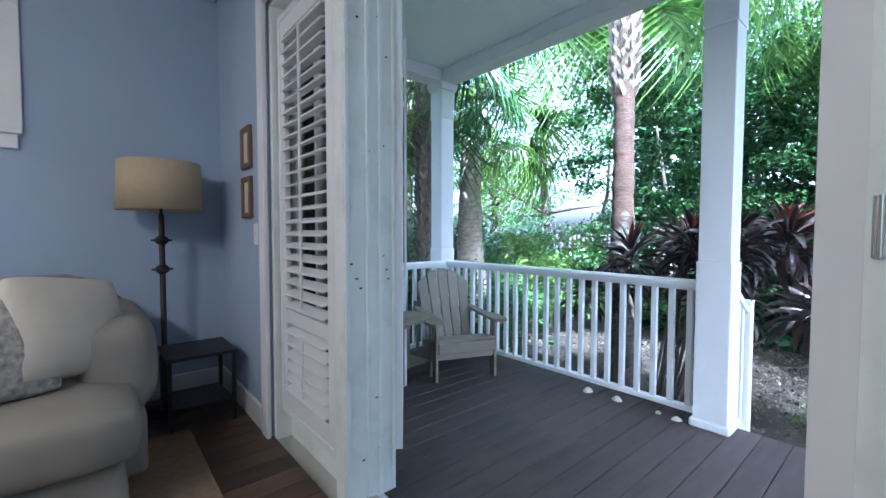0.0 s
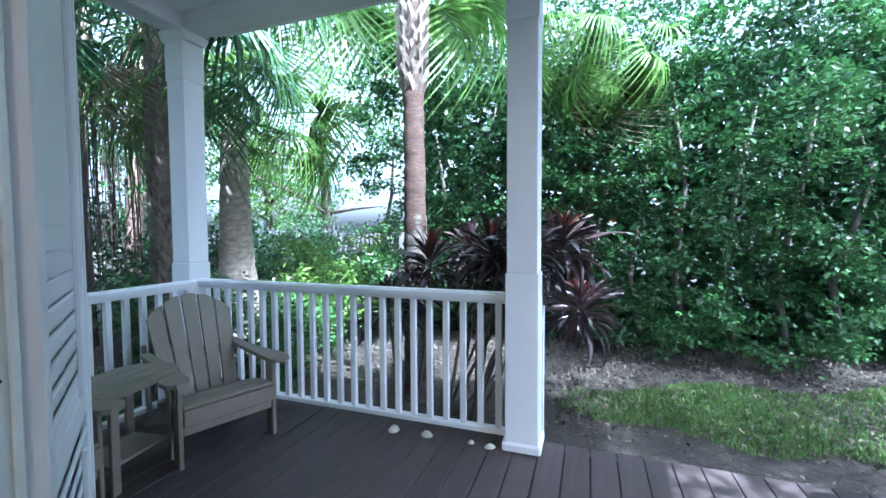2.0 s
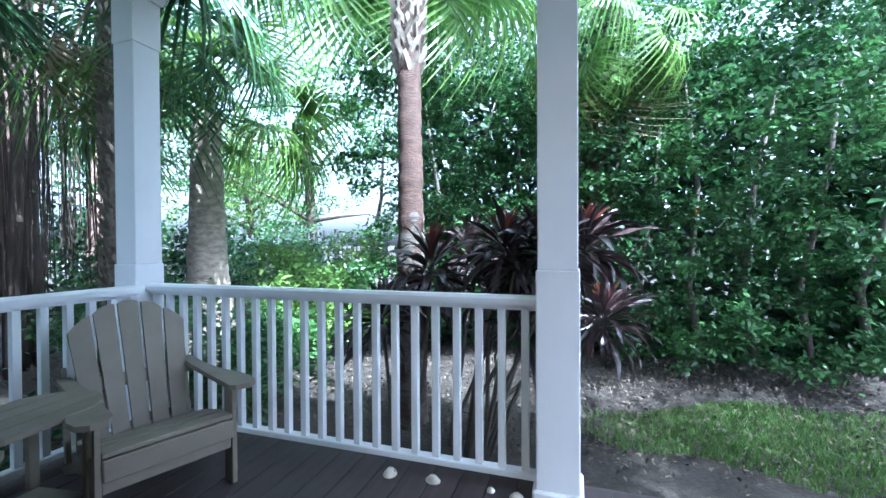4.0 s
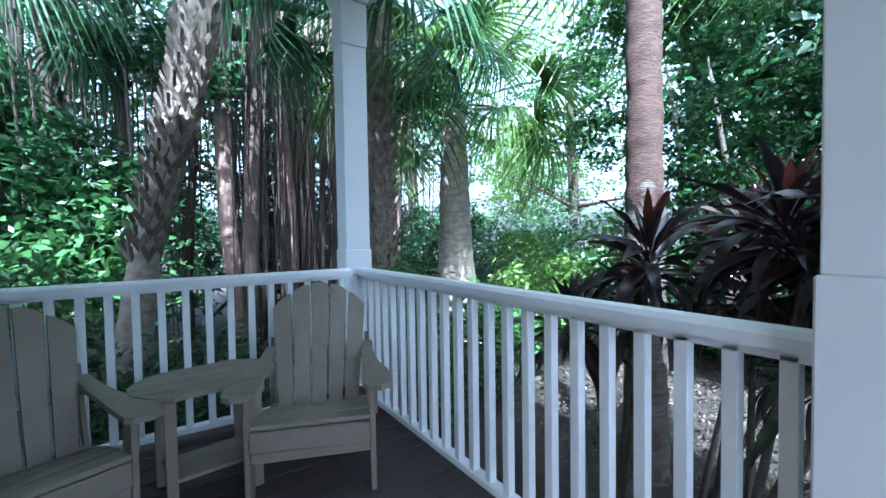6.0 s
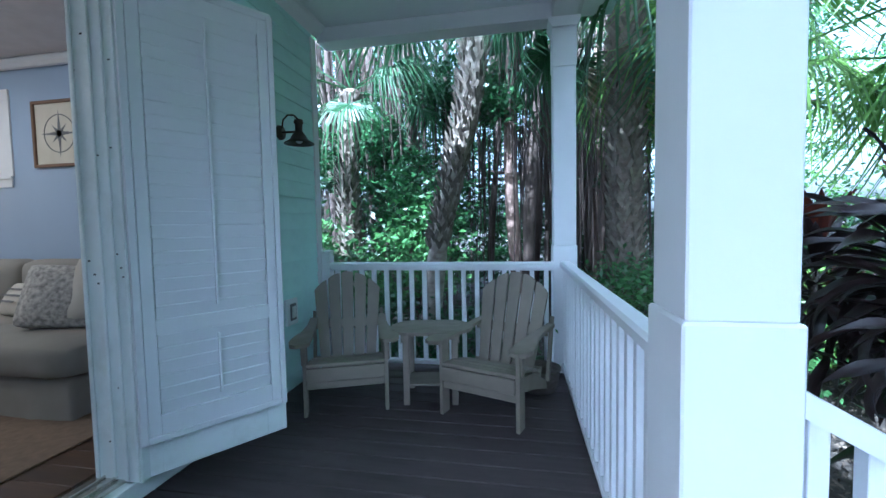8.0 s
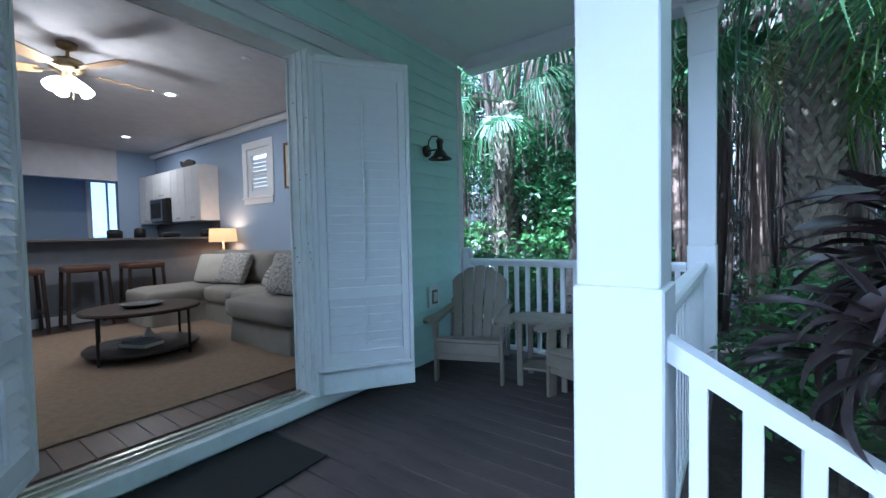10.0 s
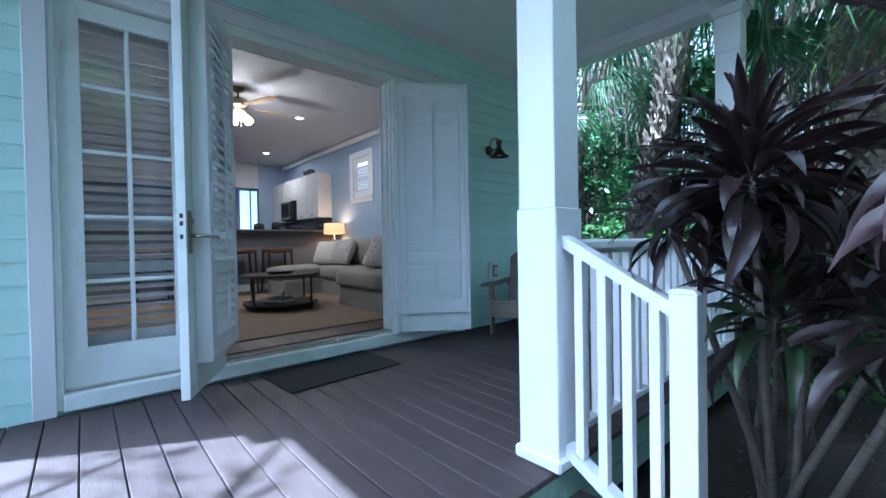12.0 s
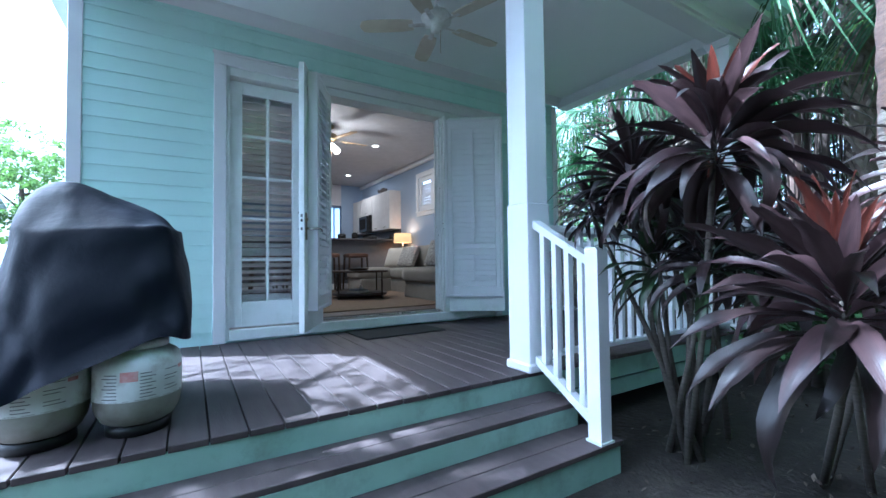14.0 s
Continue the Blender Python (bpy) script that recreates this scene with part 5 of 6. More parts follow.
ceiling_fan(pose(-2.48, 0.13, CE), 0.12, FANBLADE_IN, "brass ceiling fan with lit glass shades and maple blades", lit=True)
fp = new("fan_bulb", bpy.data.lights.new("fan_bulb", "POINT"))
fp.data.energy, fp.data.color, fp.data.shadow_soft_size = 6.5, (1.0, 0.80, 0.58), 0.1
fp.location = (-2.48, 0.13, CE - 0.50)
ceiling_fan(pose(1.20, -0.02, 3.03), 0.19, FANBLADE, "white porch ceiling fan with pale blades", lit=False)


# ---------------------------------------------------------------- palms
def trunk_mesh(pts, radii, n=20, rough=0.10, ring=0.0, seed=0):
    """A tapered trunk along points, finely ringed and uneven."""
    bm = bmesh.new()
    P, R = [], []
    for (a, ra), (b, rb) in zip(zip(pts, radii), zip(pts[1:], radii[1:])):
        k = max(2, int((Vector(b) - Vector(a)).length / 0.05))
        for i in range(k):
            f = i / k
            P.append(Vector(a).lerp(Vector(b), f))
            R.append(ra + (rb - ra) * f)
    P.append(Vector(pts[-1]))
    R.append(radii[-1])
    tube(bm, P, R, n)
    ax = [p.copy() for p in P]
    for i, v in enumerate(bm.verts):
        c = ax[min(i // n, len(ax) - 1)]
        d = v.co - c
        k = noise.noise(Vector((v.co.x * 9 + seed, v.co.y * 9, v.co.z * 5))) * rough + ring * math.sin((i // n) * 1.7) + 0.5 * rough * noise.noise(v.co * 22)
        v.co = c + d * (1 + k)
    return bm


def boots(pts, radii, z0, z1, pitch, length, seed, mat_=BOOT):
    """The criss-cross stubs of old fronds on a palm trunk."""
    r_ = random.Random(seed)
    V = []
    turn = 0.0
    z = z0
    P = [Vector(p) for p in pts]
    while z < z1:
        for a, b, ra, rb in zip(P, P[1:], radii, radii[1:]):
            if a.z <= z <= b.z:
                f = (z - a.z) / (b.z - a.z)
                c, r = a.lerp(b, f), ra + (rb - ra) * f
                break
        for k in range(5):
            t = turn + k * 2 * math.pi / 5 + r_.uniform(-0.1, 0.1)
            for sgn in (-1, 1):
                d = Vector((math.cos(t), math.sin(t), 0))
                s = Vector((-d.y, d.x, 0)) * sgn
                L = length * r_.uniform(0.7, 1.15)
                w = 0.032 * r_.uniform(0.8, 1.2)
                base = c + d * r * 0.95 - s * 0.01
                tip = c + (d * (r + 0.035) + s * L * 0.45) + Vector((0, 0, L))
                side = (s * 0.4 + Vector((0, 0, -1)) * 0.6).normalized() * w
                V += [base - side, base + side, tip + side * 0.6 + d * 0.01, tip - side * 0.6 + d * 0.01]
                V += [base + side, base + side - d * 0.03, tip + side * 0.6 - d * 0.02, tip + side * 0.6 + d * 0.01]
        z += pitch
        turn += 0.63
    return fast_mesh("old_frond_base", np.array([tuple(v) for v in V]), 4, mat_)


def fan_frond(seed, length, material, droop=0.9, n=34, stalk=0.9):
    """One fan palm leaf: a curved stalk and a pleated fan with drooping tips. Grows along local +x."""
    r_ = random.Random(seed)
    V = []
    w0 = 0.012
    q = [Vector((stalk * i / 5, 0, 0.10 * math.sin(i / 5 * 2.0) * stalk)) for i in range(6)]
    for a, b in zip(q, q[1:]):
        V += [a + Vector((0, -w0, 0)), b + Vector((0, -w0, 0)), b + Vector((0, w0, 0.006)), a + Vector((0, w0, 0.006))]
        V += [a + Vector((0, 0, -w0)), b + Vector((0, 0, -w0)), b + Vector((0, 0, w0)), a + Vector((0, 0, w0))]
    hub = q[-1]
    for i in range(n):
        t = math.radians(-115 + 230 * (i + 0.5) / n) + r_.uniform(-0.03, 0.03)
        L = length * (0.72 + 0.28 * math.cos(t * 0.75)) * r_.uniform(0.85, 1.08)
        d = Vector((math.cos(t), math.sin(t), 0.1 * math.cos(3 * t) + r_.uniform(-0.06, 0.1)))
        side = Vector((-math.sin(t), math.cos(t), 0))
        prev = hub.copy()
        pw = 0.006
        K = 5
        for k in range(1, K + 1):
            f = k / K
            p = hub + d * L * f + Vector((0, 0, -droop * L * max(0, f - 0.3) ** 2 * 1.6))
            p = p - d * (L * droop * 0.35 * max(0, f - 0.45) ** 1.5)
            w = (0.028 if k < 3 else 0.022 if k < 4 else 0.012 if k < 5 else 0.002) * length / 0.8
            up = Vector((0, 0, 0.4 * w))
            V += [prev - side * pw, prev + up * 0.5, p + up, p - side * w * 0.55]
            V += [prev + up * 0.5, prev + side * pw, p + side * w * 0.55, p + up]
            prev, pw = p, w * 0.55
    return fast_mesh("frond", np.array([tuple(v) for v in V]), 4, material)


FRONDS = [fan_frond(i, 0.80, FROND, 0.8 + 0.3 * i) for i in range(3)]
# fronds in the shade-darkened green
FRONDS_SHADE = [fan_frond(i + 5, 0.85, FROND_SHADE, 0.9 + 0.3 * i) for i in range(2)]
FRONDS_B = [fan_frond(20, 0.8, FROND_DEAD, 1.6)]


def palm(label, pts, radii, crown_r=1.0, nf=18, dark=False, bark=BARK, boot=None, seed=1, dead=3, low=-55, high=70, lower=None):
    t = thing("palm_tree", label, "tree", pose(pts[0][0], pts[0][1], GZ))
    off = Vector((pts[0][0], pts[0][1], GZ))
    P = [Vector(p) - off for p in pts]
    part("trunk", trunk_mesh(P, radii, seed=seed, ring=0.035 if lower else 0.0), bark, t, smooth=True)
    if lower:
        part("lower_trunk", trunk_mesh([P[0], P[0].lerp(P[1], 0.72), P[1]], [radii[0] + 0.006, radii[0] * 0.28 + radii[1] * 0.72 + 0.006, radii[1] - 0.012], seed=seed + 5, ring=0.05, rough=0.12), lower, t, "grey ringed lower trunk", True)
    if boot:
        b = tagged(new("old_frond_base", boots(P, radii, boot[0] - GZ, boot[1] - GZ, 0.085, 0.15, seed)), "", "", "", "stuff")
        b.parent = t
    r_ = random.Random(seed)
    for i in range(nf):
        az = 137.5 * i + r_.uniform(-15, 15)
        el = high - (high - low) * ((i + 0.5) / nf) ** 0.8 + r_.uniform(-8, 8)
        if lower and math.cos(math.radians(az)) < -0.1:
            continue
        me = r_.choice(FRONDS_SHADE if dark else FRONDS)
        if i >= nf - dead:
            me, el = FRONDS_B[0], -70 + r_.uniform(-12, 12)
        k = crown_r * r_.uniform(0.85, 1.15)
        m = Matrix.Translation(P[-1]) @ pose(0, 0, 0, 0, 0, az) @ pose(0, 0, 0, 0, -el, 0) @ pose(0, 0, 0, r_.uniform(-25, 25)) @ Matrix.Diagonal((k, k, k, 1))
        part("frond", me, None, t, m=m)
    return t


palm("tall palm with a ringed trunk, reddish higher up, past the railing", [(3.62, 1.46, GZ - 0.1), (3.60, 1.46, 1.75), (3.62, 1.48, 2.6), (3.66, 1.50, 5.0)], [0.135, 0.112, 0.11, 0.16], 1.6, 22, False, BARK_RED, (2.75, 5.2), 3, dead=0, low=-62, lower=BARK_GREY)
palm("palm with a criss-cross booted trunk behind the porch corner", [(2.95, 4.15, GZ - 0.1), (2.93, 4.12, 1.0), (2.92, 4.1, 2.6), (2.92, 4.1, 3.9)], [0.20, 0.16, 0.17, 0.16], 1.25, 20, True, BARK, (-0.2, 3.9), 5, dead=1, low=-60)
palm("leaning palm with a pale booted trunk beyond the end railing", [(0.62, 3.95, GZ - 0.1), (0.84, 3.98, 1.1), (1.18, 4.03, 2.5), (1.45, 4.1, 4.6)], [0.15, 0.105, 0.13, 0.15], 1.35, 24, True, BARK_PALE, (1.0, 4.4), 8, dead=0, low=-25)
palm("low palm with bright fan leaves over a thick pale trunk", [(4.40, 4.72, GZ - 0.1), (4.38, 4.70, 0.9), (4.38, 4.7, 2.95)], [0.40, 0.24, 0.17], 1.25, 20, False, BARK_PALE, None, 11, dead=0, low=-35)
palm("palm with drooping fronds, coloured for shade, beside the house corner", [(-0.75, 5.1, GZ - 0.1), (-0.75, 5.1, 2.0), (-0.7, 5.2, 3.3)], [0.16, 0.13, 0.13], 1.15, 12, True, BARK, (0.5, 3.2), 17, dead=0, low=-40)
palm("tall palm whose drooping fronds hang in front of the hedge", [(6.45, -0.1, GZ - 0.1), (6.35, -0.2, 2.5), (5.45, -0.35, 4.05)], [0.13, 0.11, 0.12], 0.95, 14, False, BARK_RED, (3.2, 4.0), 23, dead=1, low=-82, high=0)


# banyan with hanging roots
def banyan(label, x0, y0, seed, n, spread, pale=3):
    r_ = random.Random(seed)
    t = thing("banyan_tree", label, "tree", pose(x0, y0, GZ))
    for i in range(n):
        x, y = r_.uniform(-spread, spread), r_.uniform(-0.8, 0.8)
        r = r_.uniform(0.02, 0.09) if i >= pale else r_.uniform(0.07, 0.13)
        pts, rad = [], []
        lx, ly = r_.uniform(-0.3, 0.3), r_.uniform(-0.3, 0.3)
        for k in range(7):
            f = k / 6
            pts.append((x + lx * f + 0.06 * math.sin(5 * f + i), y + ly * f, 5.8 * f - 0.1))
            rad.append(r * (1.35 - 0.5 * f))
        bm = bmesh.new()
        tube(bm, pts, rad, 9)
        for v in bm.verts:
            v.co.x += 0.3 * r * noise.noise(v.co * 3)
            v.co.y += 0.3 * r * noise.noise(v.co * 3 + Vector((5, 5, 5)))
        part("trunk", bm, ROOT_PALE if i < pale else ROOT, t, smooth=True)
    bm = bmesh.new()
    for i in range(int(n * 9)):
        x, y = r_.uniform(-spread, spread), r_.uniform(-1, 1)
        z1, z0 = r_.uniform(3.0, 5.5), r_.uniform(0.2, 2.4)
        cyl(bm, (x, y, z0), (x + r_.uniform(-0.15, 0.15), y, z1), 0.006, 0.014, 4)
    tagged(part("aerial_root_curtain", bm, ROOT, t), "", "", "", "stuff")
    for i in range(6):
        bm = bmesh.new()
        a = r_.uniform(0, 6.28)
        z = r_.uniform(3.2, 5.2)
        tube(bm, [(0, 0, z), (1.2 * math.cos(a), 0.6 * math.sin(a), z + 0.2), (2.6 * math.cos(a), 1.2 * math.sin(a), z + 0.15 + r_.uniform(-0.3, 0.5))], [0.14, 0.10, 0.04], 8)
        part("limb", bm, ROOT, t, smooth=True)
    return t


banyan("old banyan with many hanging aerial roots", 1.3, 6.6, 2, 20, 2.6, 4)
banyan("banyan trunks and hanging roots in deep shade", 3.6, 7.6, 4, 14, 1.8, 4)
banyan("banyan roots beyond the house corner", -2.4, 7.4, 6, 14, 2.0, 2)


# ---------------------------------------------------------------- leafy trees and shrubs
def shrub(name, label, cat, blobs, material, size, seed, per=42, spread=0.13, dens=1.0, stems=4, stem_h=0.6, kind=""):
    """A shrub: stems and a crown of many small leaves in clumps. blobs: centre and radii."""
    g_ = np.random.default_rng(seed)
    cx, cy = blobs[0][0][0], blobs[0][0][1]
    t = thing(name, label, cat, pose(cx, cy, GZ))
    pts = []
    for c, r in blobs:
        c = (c[0] - cx, c[1] - cy, c[2] - GZ)
        cnt = int(dens * 55 * (r[0] * r[1] + r[0] * r[2] + r[1] * r[2]) / 3 / 0.25)
        pts.append(clumps(g_, c, r, cnt, per, spread))
    pts = np.concatenate(pts)
    pts = pts[pts[:, 2] > 0.03]
    ob = new("crown", leaf_mesh("crown", pts, size, material, g_))
    ob.parent = t
    tagged(ob, "", "", "", "stuff")
    r_ = random.Random(seed)
    for i in range(stems):
        bm = bmesh.new()
        c, r = blobs[i % len(blobs)]
        tx, ty, tz = c[0] - cx + r_.uniform(-.5, .5) * r[0], c[1] - cy + r_.uniform(-.5, .5) * r[1], c[2] - GZ + r[2] * 0.4
        bx, by = (c[0] - cx) * 0.7 + r_.uniform(-.15, .15), (c[1] - cy) * 0.7 + r_.uniform(-.15, .15)
        tube(bm, [(bx, by, -0.05), ((bx + tx) / 2 + 0.08, (by + ty) / 2, tz * 0.5), (tx, ty, tz)], [0.035 * stem_h * 2, 0.025 * stem_h * 2, 0.008], 7)
        part("stem", bm, CANE, t, smooth=True)
    return t


def hedge():
    """The tall dense hedge along the garden, with a ragged leafy face."""
    g_ = np.random.default_rng(31)
    t = thing("hedge", "tall dense dark-green hedge with a ragged leafy face", "hedge", pose(6.0, -1.5, GZ))
    n = 1500
    y = g_.uniform(-7.5, 2.9, n)
    z = g_.uniform(0.0, 1.0, n) ** 0.85 * 4.2
    base = -0.1 + 0.35 * np.sin(y * 1.3 + 1) + 0.25 * np.sin(y * 2.9 + z * 1.4) + 0.22 * np.sin(z * 2.4 + y) - 0.35 * np.sin(np.clip(z / 3.2, 0, 1) * np.pi)
    base += 0.42 * np.clip(0.7 - z, 0, 1) - 0.18 * z * (z > 2.2)
    base += np.array([0.55 * noise.noise(Vector((a * 1.5, b * 1.7, 3.0))) + 0.38 * noise.noise(Vector((a * 3.7, b * 3.9, 8.0))) for a, b in zip(y, z)])
    x = base + np.abs(g_.normal(0, 0.16, n))
    c = np.stack([x, y + 1.5, z + 0.12], 1)
    p = np.repeat(c, 56, 0) + g_.normal(0, 1, (n * 56, 3)) * np.array((0.09, 0.10, 0.05))
    p = p[p[:, 2] > 0.05]
    ob = tagged(new("leaves", leaf_mesh("leaves", p, 0.078, LEAF_MID, g_, 0.52, 0.3, 0.7)), "", "", "", "stuff")
    ob.parent = t
    bm = bmesh.new()
    for i in range(16):
        yy = -6 + i * 0.62 + 1.5
        tube(bm, [(0.6, yy, -0.1), (0.5, yy + 0.2, 1.0), (0.45 + 0.2 * math.sin(i), yy + 0.1 * math.cos(i), 2.4), (0.3, yy + 0.3 * math.sin(i * 2), 3.8)], [0.06, 0.05, 0.035, 0.01], 7)
    tagged(part("branch_work", bm, CANE, t, smooth=True), "", "", "", "stuff")
    # a deeper layer that closes the gaps, its darker green painting the shade inside
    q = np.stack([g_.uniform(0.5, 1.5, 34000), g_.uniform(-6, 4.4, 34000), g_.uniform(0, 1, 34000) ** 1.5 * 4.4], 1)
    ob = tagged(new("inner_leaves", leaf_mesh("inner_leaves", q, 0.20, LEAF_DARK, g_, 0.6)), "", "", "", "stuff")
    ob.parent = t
    return t


hedge()


def leafy_tree(label, x, y, h, r, seed, crown, size=0.09, material=LEAF_MID, trunk_r=0.12, n=260, per=60, spread=0.22, low=0.5):
    """A broadleaf tree: tapered trunk, forking limbs, and an uneven crown of leaf clumps with gaps."""
    g_ = np.random.default_rng(seed)
    r_ = random.Random(seed)
    t = thing("tree", label, "tree", pose(x, y, GZ))
    part("trunk", trunk_mesh([(0, 0, -0.1), (0.05, 0.02, h * 0.35), (-0.04, 0.08, h * 0.7), (0, 0.05, h)], [trunk_r * 1.2, trunk_r, trunk_r * 0.8, trunk_r * 0.4], 12, 0.08), ROOT, t, smooth=True)
    bm = bmesh.new()
    ends = []
    for i in range(14):
        a = r_.uniform(0, 6.28)
        z0 = h * r_.uniform(0.35, 0.95)
        L = r * r_.uniform(0.6, 1.0)
        e = (L * math.cos(a), L * math.sin(a), z0 + L * r_.uniform(0.0, 0.6))
        tube(bm, [(0, 0, z0), (e[0] * 0.5, e[1] * 0.5, z0 + (e[2] - z0) * 0.6), e], [trunk_r * 0.45, trunk_r * 0.25, 0.01], 6)
        ends.append(e)
    part("limb", bm, ROOT, t, smooth=True)
    c = np.concatenate([np.array(ends)[g_.integers(0, len(ends), n // 2)] * g_.uniform(0.4, 1.15, (n // 2, 1)) * np.array((1, 1, 0)) + np.array((0, 0, 1)) * (np.array(ends)[g_.integers(0, len(ends), n // 2), 2:3] + g_.normal(0, 0.5, (n // 2, 1))),
                        np.array((0, 0, crown)) + g_.normal(0, 1, (n - n // 2, 3)) * np.array((r * 0.55, r * 0.55, r * 0.5))])
    c = c[c[:, 2] > low]
    p = np.repeat(c, per, 0) + g_.normal(0, spread, (len(c) * per, 3)) * np.array((1, 1, 0.45))
    ob = tagged(new("crown", leaf_mesh("crown", p, size, material, g_)), "", "", "", "stuff")
    ob.parent = t
    return t


TREES = (
    # label, x, y, height, radius, seed, crown height, leaf size, material, trunk radius, clumps
    # The dark leaves of these two put the shade over them into colour.
    ("tall leafy tree above the hedge", 8.2, -4.6, 5.5, 2.8, 41, 5.4, 0.10, LEAF_DARK, 0.16, 330),
    ("tall leafy tree above the hedge", 7.9, -0.6, 5.6, 2.6, 42, 5.2, 0.10, LEAF_DARK, 0.14, 330),
    ("leafy tree with dark foliage at the garden edge", 8.6, 2.6, 5.8, 2.4, 43, 4.6, 0.11, LEAF_MID, 0.15, 170),
    ("leafy tree in bright green leaf behind the garden", 9.6, 6.8, 6.0, 2.4, 44, 4.8, 0.12, LEAF_MID, 0.14, 120),
    ("leafy tree with dark foliage behind the palms", 6.6, 9.8, 6.2, 2.6, 45, 4.4, 0.12, LEAF_MID, 0.16, 190),
    ("leafy tree over the banyan roots", 2.6, 9.4, 6.2, 2.8, 46, 4.6, 0.12, LEAF_DARK, 0.2, 420),
    ("leafy tree over the banyan roots", -1.4, 9.2, 6.2, 2.8, 47, 4.4, 0.12, LEAF_DARK, 0.2, 400),
    ("leafy tree beyond the house corner", -4.6, 7.6, 5.6, 2.4, 48, 3.8, 0.11, LEAF_MID, 0.15, 240),
    ("bright green tree in the distance behind the fence", 12.5, 11.5, 5.5, 2.6, 49, 3.6, 0.14, LEAF_LIGHT, 0.14, 240),
)
for a in TREES:
    leafy_tree(a[0], a[1], a[2], a[3], a[4], a[5], a[6], a[7], a[8], a[9], a[10], low=1.6)

shrub("shrub", "fresh green leafy shrub in the sunlit bed", "shrub", [((4.9, 3.4, 0.3), (0.7, 0.6, 0.6)), ((5.6, 3.0, 0.55), (0.6, 0.6, 0.8)), ((5.3, 4.2, 0.6), (0.6, 0.6, 0.8))], LEAF_LIGHT, 0.085, 61, dens=0.75)
shrub("shrub", "dark green shrub in front of the fence", "shrub", [((6.6, 4.6, 0.5), (0.9, 0.8, 0.9)), ((7.2, 5.8, 0.7), (1.0, 0.9, 1.1)), ((6.2, 6.4, 0.6), (0.9, 0.8, 1.0))], LEAF_DARK, 0.09, 62, dens=0.6)
shrub("shrub", "green shrub between the palms", "shrub", [((3.6, 3.1, 0.1), (0.5, 0.5, 0.5)), ((3.3, 4.9, 0.3), (0.6, 0.5, 0.6))], LEAF_MID, 0.085, 63, dens=0.8)
shrub("shrub", "green leafy shrub close to the railing", "shrub", [((2.75, 3.35, 0.35), (0.42, 0.42, 0.55)), ((2.75, 2.7, 0.2), (0.35, 0.45, 0.45))], LEAF_MID, 0.08, 64, dens=0.9)
shrub("shrub", "low green shrub below the end railing", "shrub", [((1.2, 3.6, 0.0), (0.9, 0.4, 0.4)), ((0.3, 3.5, 0.1), (0.5, 0.4, 0.5))], LEAF_DARK, 0.08, 65, dens=0.8)
shrub("shrub", "green shrub beyond the house corner", "shrub", [((-0.2, 4.3, 0.5), (0.6, 0.5, 0.6)), ((0.3, 5.0, 1.0), (0.6, 0.5, 0.9)), ((-1.1, 4.4, 0.6), (0.6, 0.5, 0.9))], LEAF_MID, 0.12, 66, dens=0.5, spread=0.2, per=30)
shrub("shrub", "dense dark shrub in the shade of the banyan", "shrub", [((0.2, 5.6, 1.6), (0.8, 0.5, 0.9)), ((-0.8, 6.2, 2.4), (0.9, 0.6, 0.9)), ((0.9, 6.0, 3.4), (0.9, 0.7, 0.5))], LEAF_DARK, 0.13, 67, dens=0.6)
shrub("shrub", "dense dark undergrowth behind the banyan", "shrub", [((-2.2, 9.0, 0.9), (1.6, 0.6, 1.5)), ((0.6, 9.2, 0.9), (1.6, 0.6, 1.4)), ((3.2, 9.3, 0.9), (1.5, 0.6, 1.6)), ((5.6, 8.8, 0.8), (1.2, 0.6, 1.2))], LEAF_DARK, 0.15, 70, dens=0.55, per=40, spread=0.2)
shrub("shrub", "feathery shrub below the trunks", "shrub", [((4.2, 6.2, 0.5), (1.0, 0.6, 0.7)), ((5.1, 5.6, 0.9), (0.6, 0.6, 0.9))], LEAF_DARK, 0.09, 68, dens=0.6)

# orange flowers in the hedge
fw = thing("hibiscus", "small orange flowers among the hedge leaves", "flower", pose(5.25, -1.3, 1.5))
for i, (x, y, z) in enumerate(((0.12, 0.0, 0.03), (0.0, 0.06, 0.0), (0.1, 0.75, -0.1))):
    bm = bmesh.new()
    for k in range(5):
        m = pose(x, y, z, 60, 0, 72 * k)
        prism(bm, [(0, 0), (0.016, 0.02), (0.02, 0.05), (0, 0.062), (-0.02, 0.05), (-0.016, 0.02)], 0, 0.002, m)
    part("flower", bm, FLOWER, fw)

# fence with a gate behind the garden
fe = thing("fence", "dark weathered wooden fence with a gate behind the shrubs", "fence", pose(8.2, 6.2, GZ, 0, 0, -52))
for x in (-2.4, -1.2, 0.0, 0.9, 2.1):
    part("post", B(x - 0.05, -0.05, 0, x + 0.05, 0.05, 2.0, 0.004), FENCE, fe)
for i in range(42):
    x = -2.4 + i * 0.11
    part("picket", B(x + 0.015, -0.015, 0.1, x + 0.05, 0.0, 1.85 + (0.12 * math.sin((x - 0.0) / 0.9 * math.pi) if 0 < x < 0.9 else 0)), FENCE, fe)
for z in (0.4, 1.1, 1.7):
    part("rail", B(-2.4, 0.001, z, 2.2, 0.03, z + 0.07), FENCE, fe)
f2 = thing("fence", "white picket fence far behind the trees", "fence", pose(0, 11.5, GZ))
for i in range(45):
    part("picket", B(-6 + i * 0.34, 0, 0.0, -5.92 + i * 0.34, 0.03, 1.6), NEIGHBOUR, f2)
part("rail", B(-6, 0.031, 1.2, 9, 0.06, 1.3), NEIGHBOUR, f2)


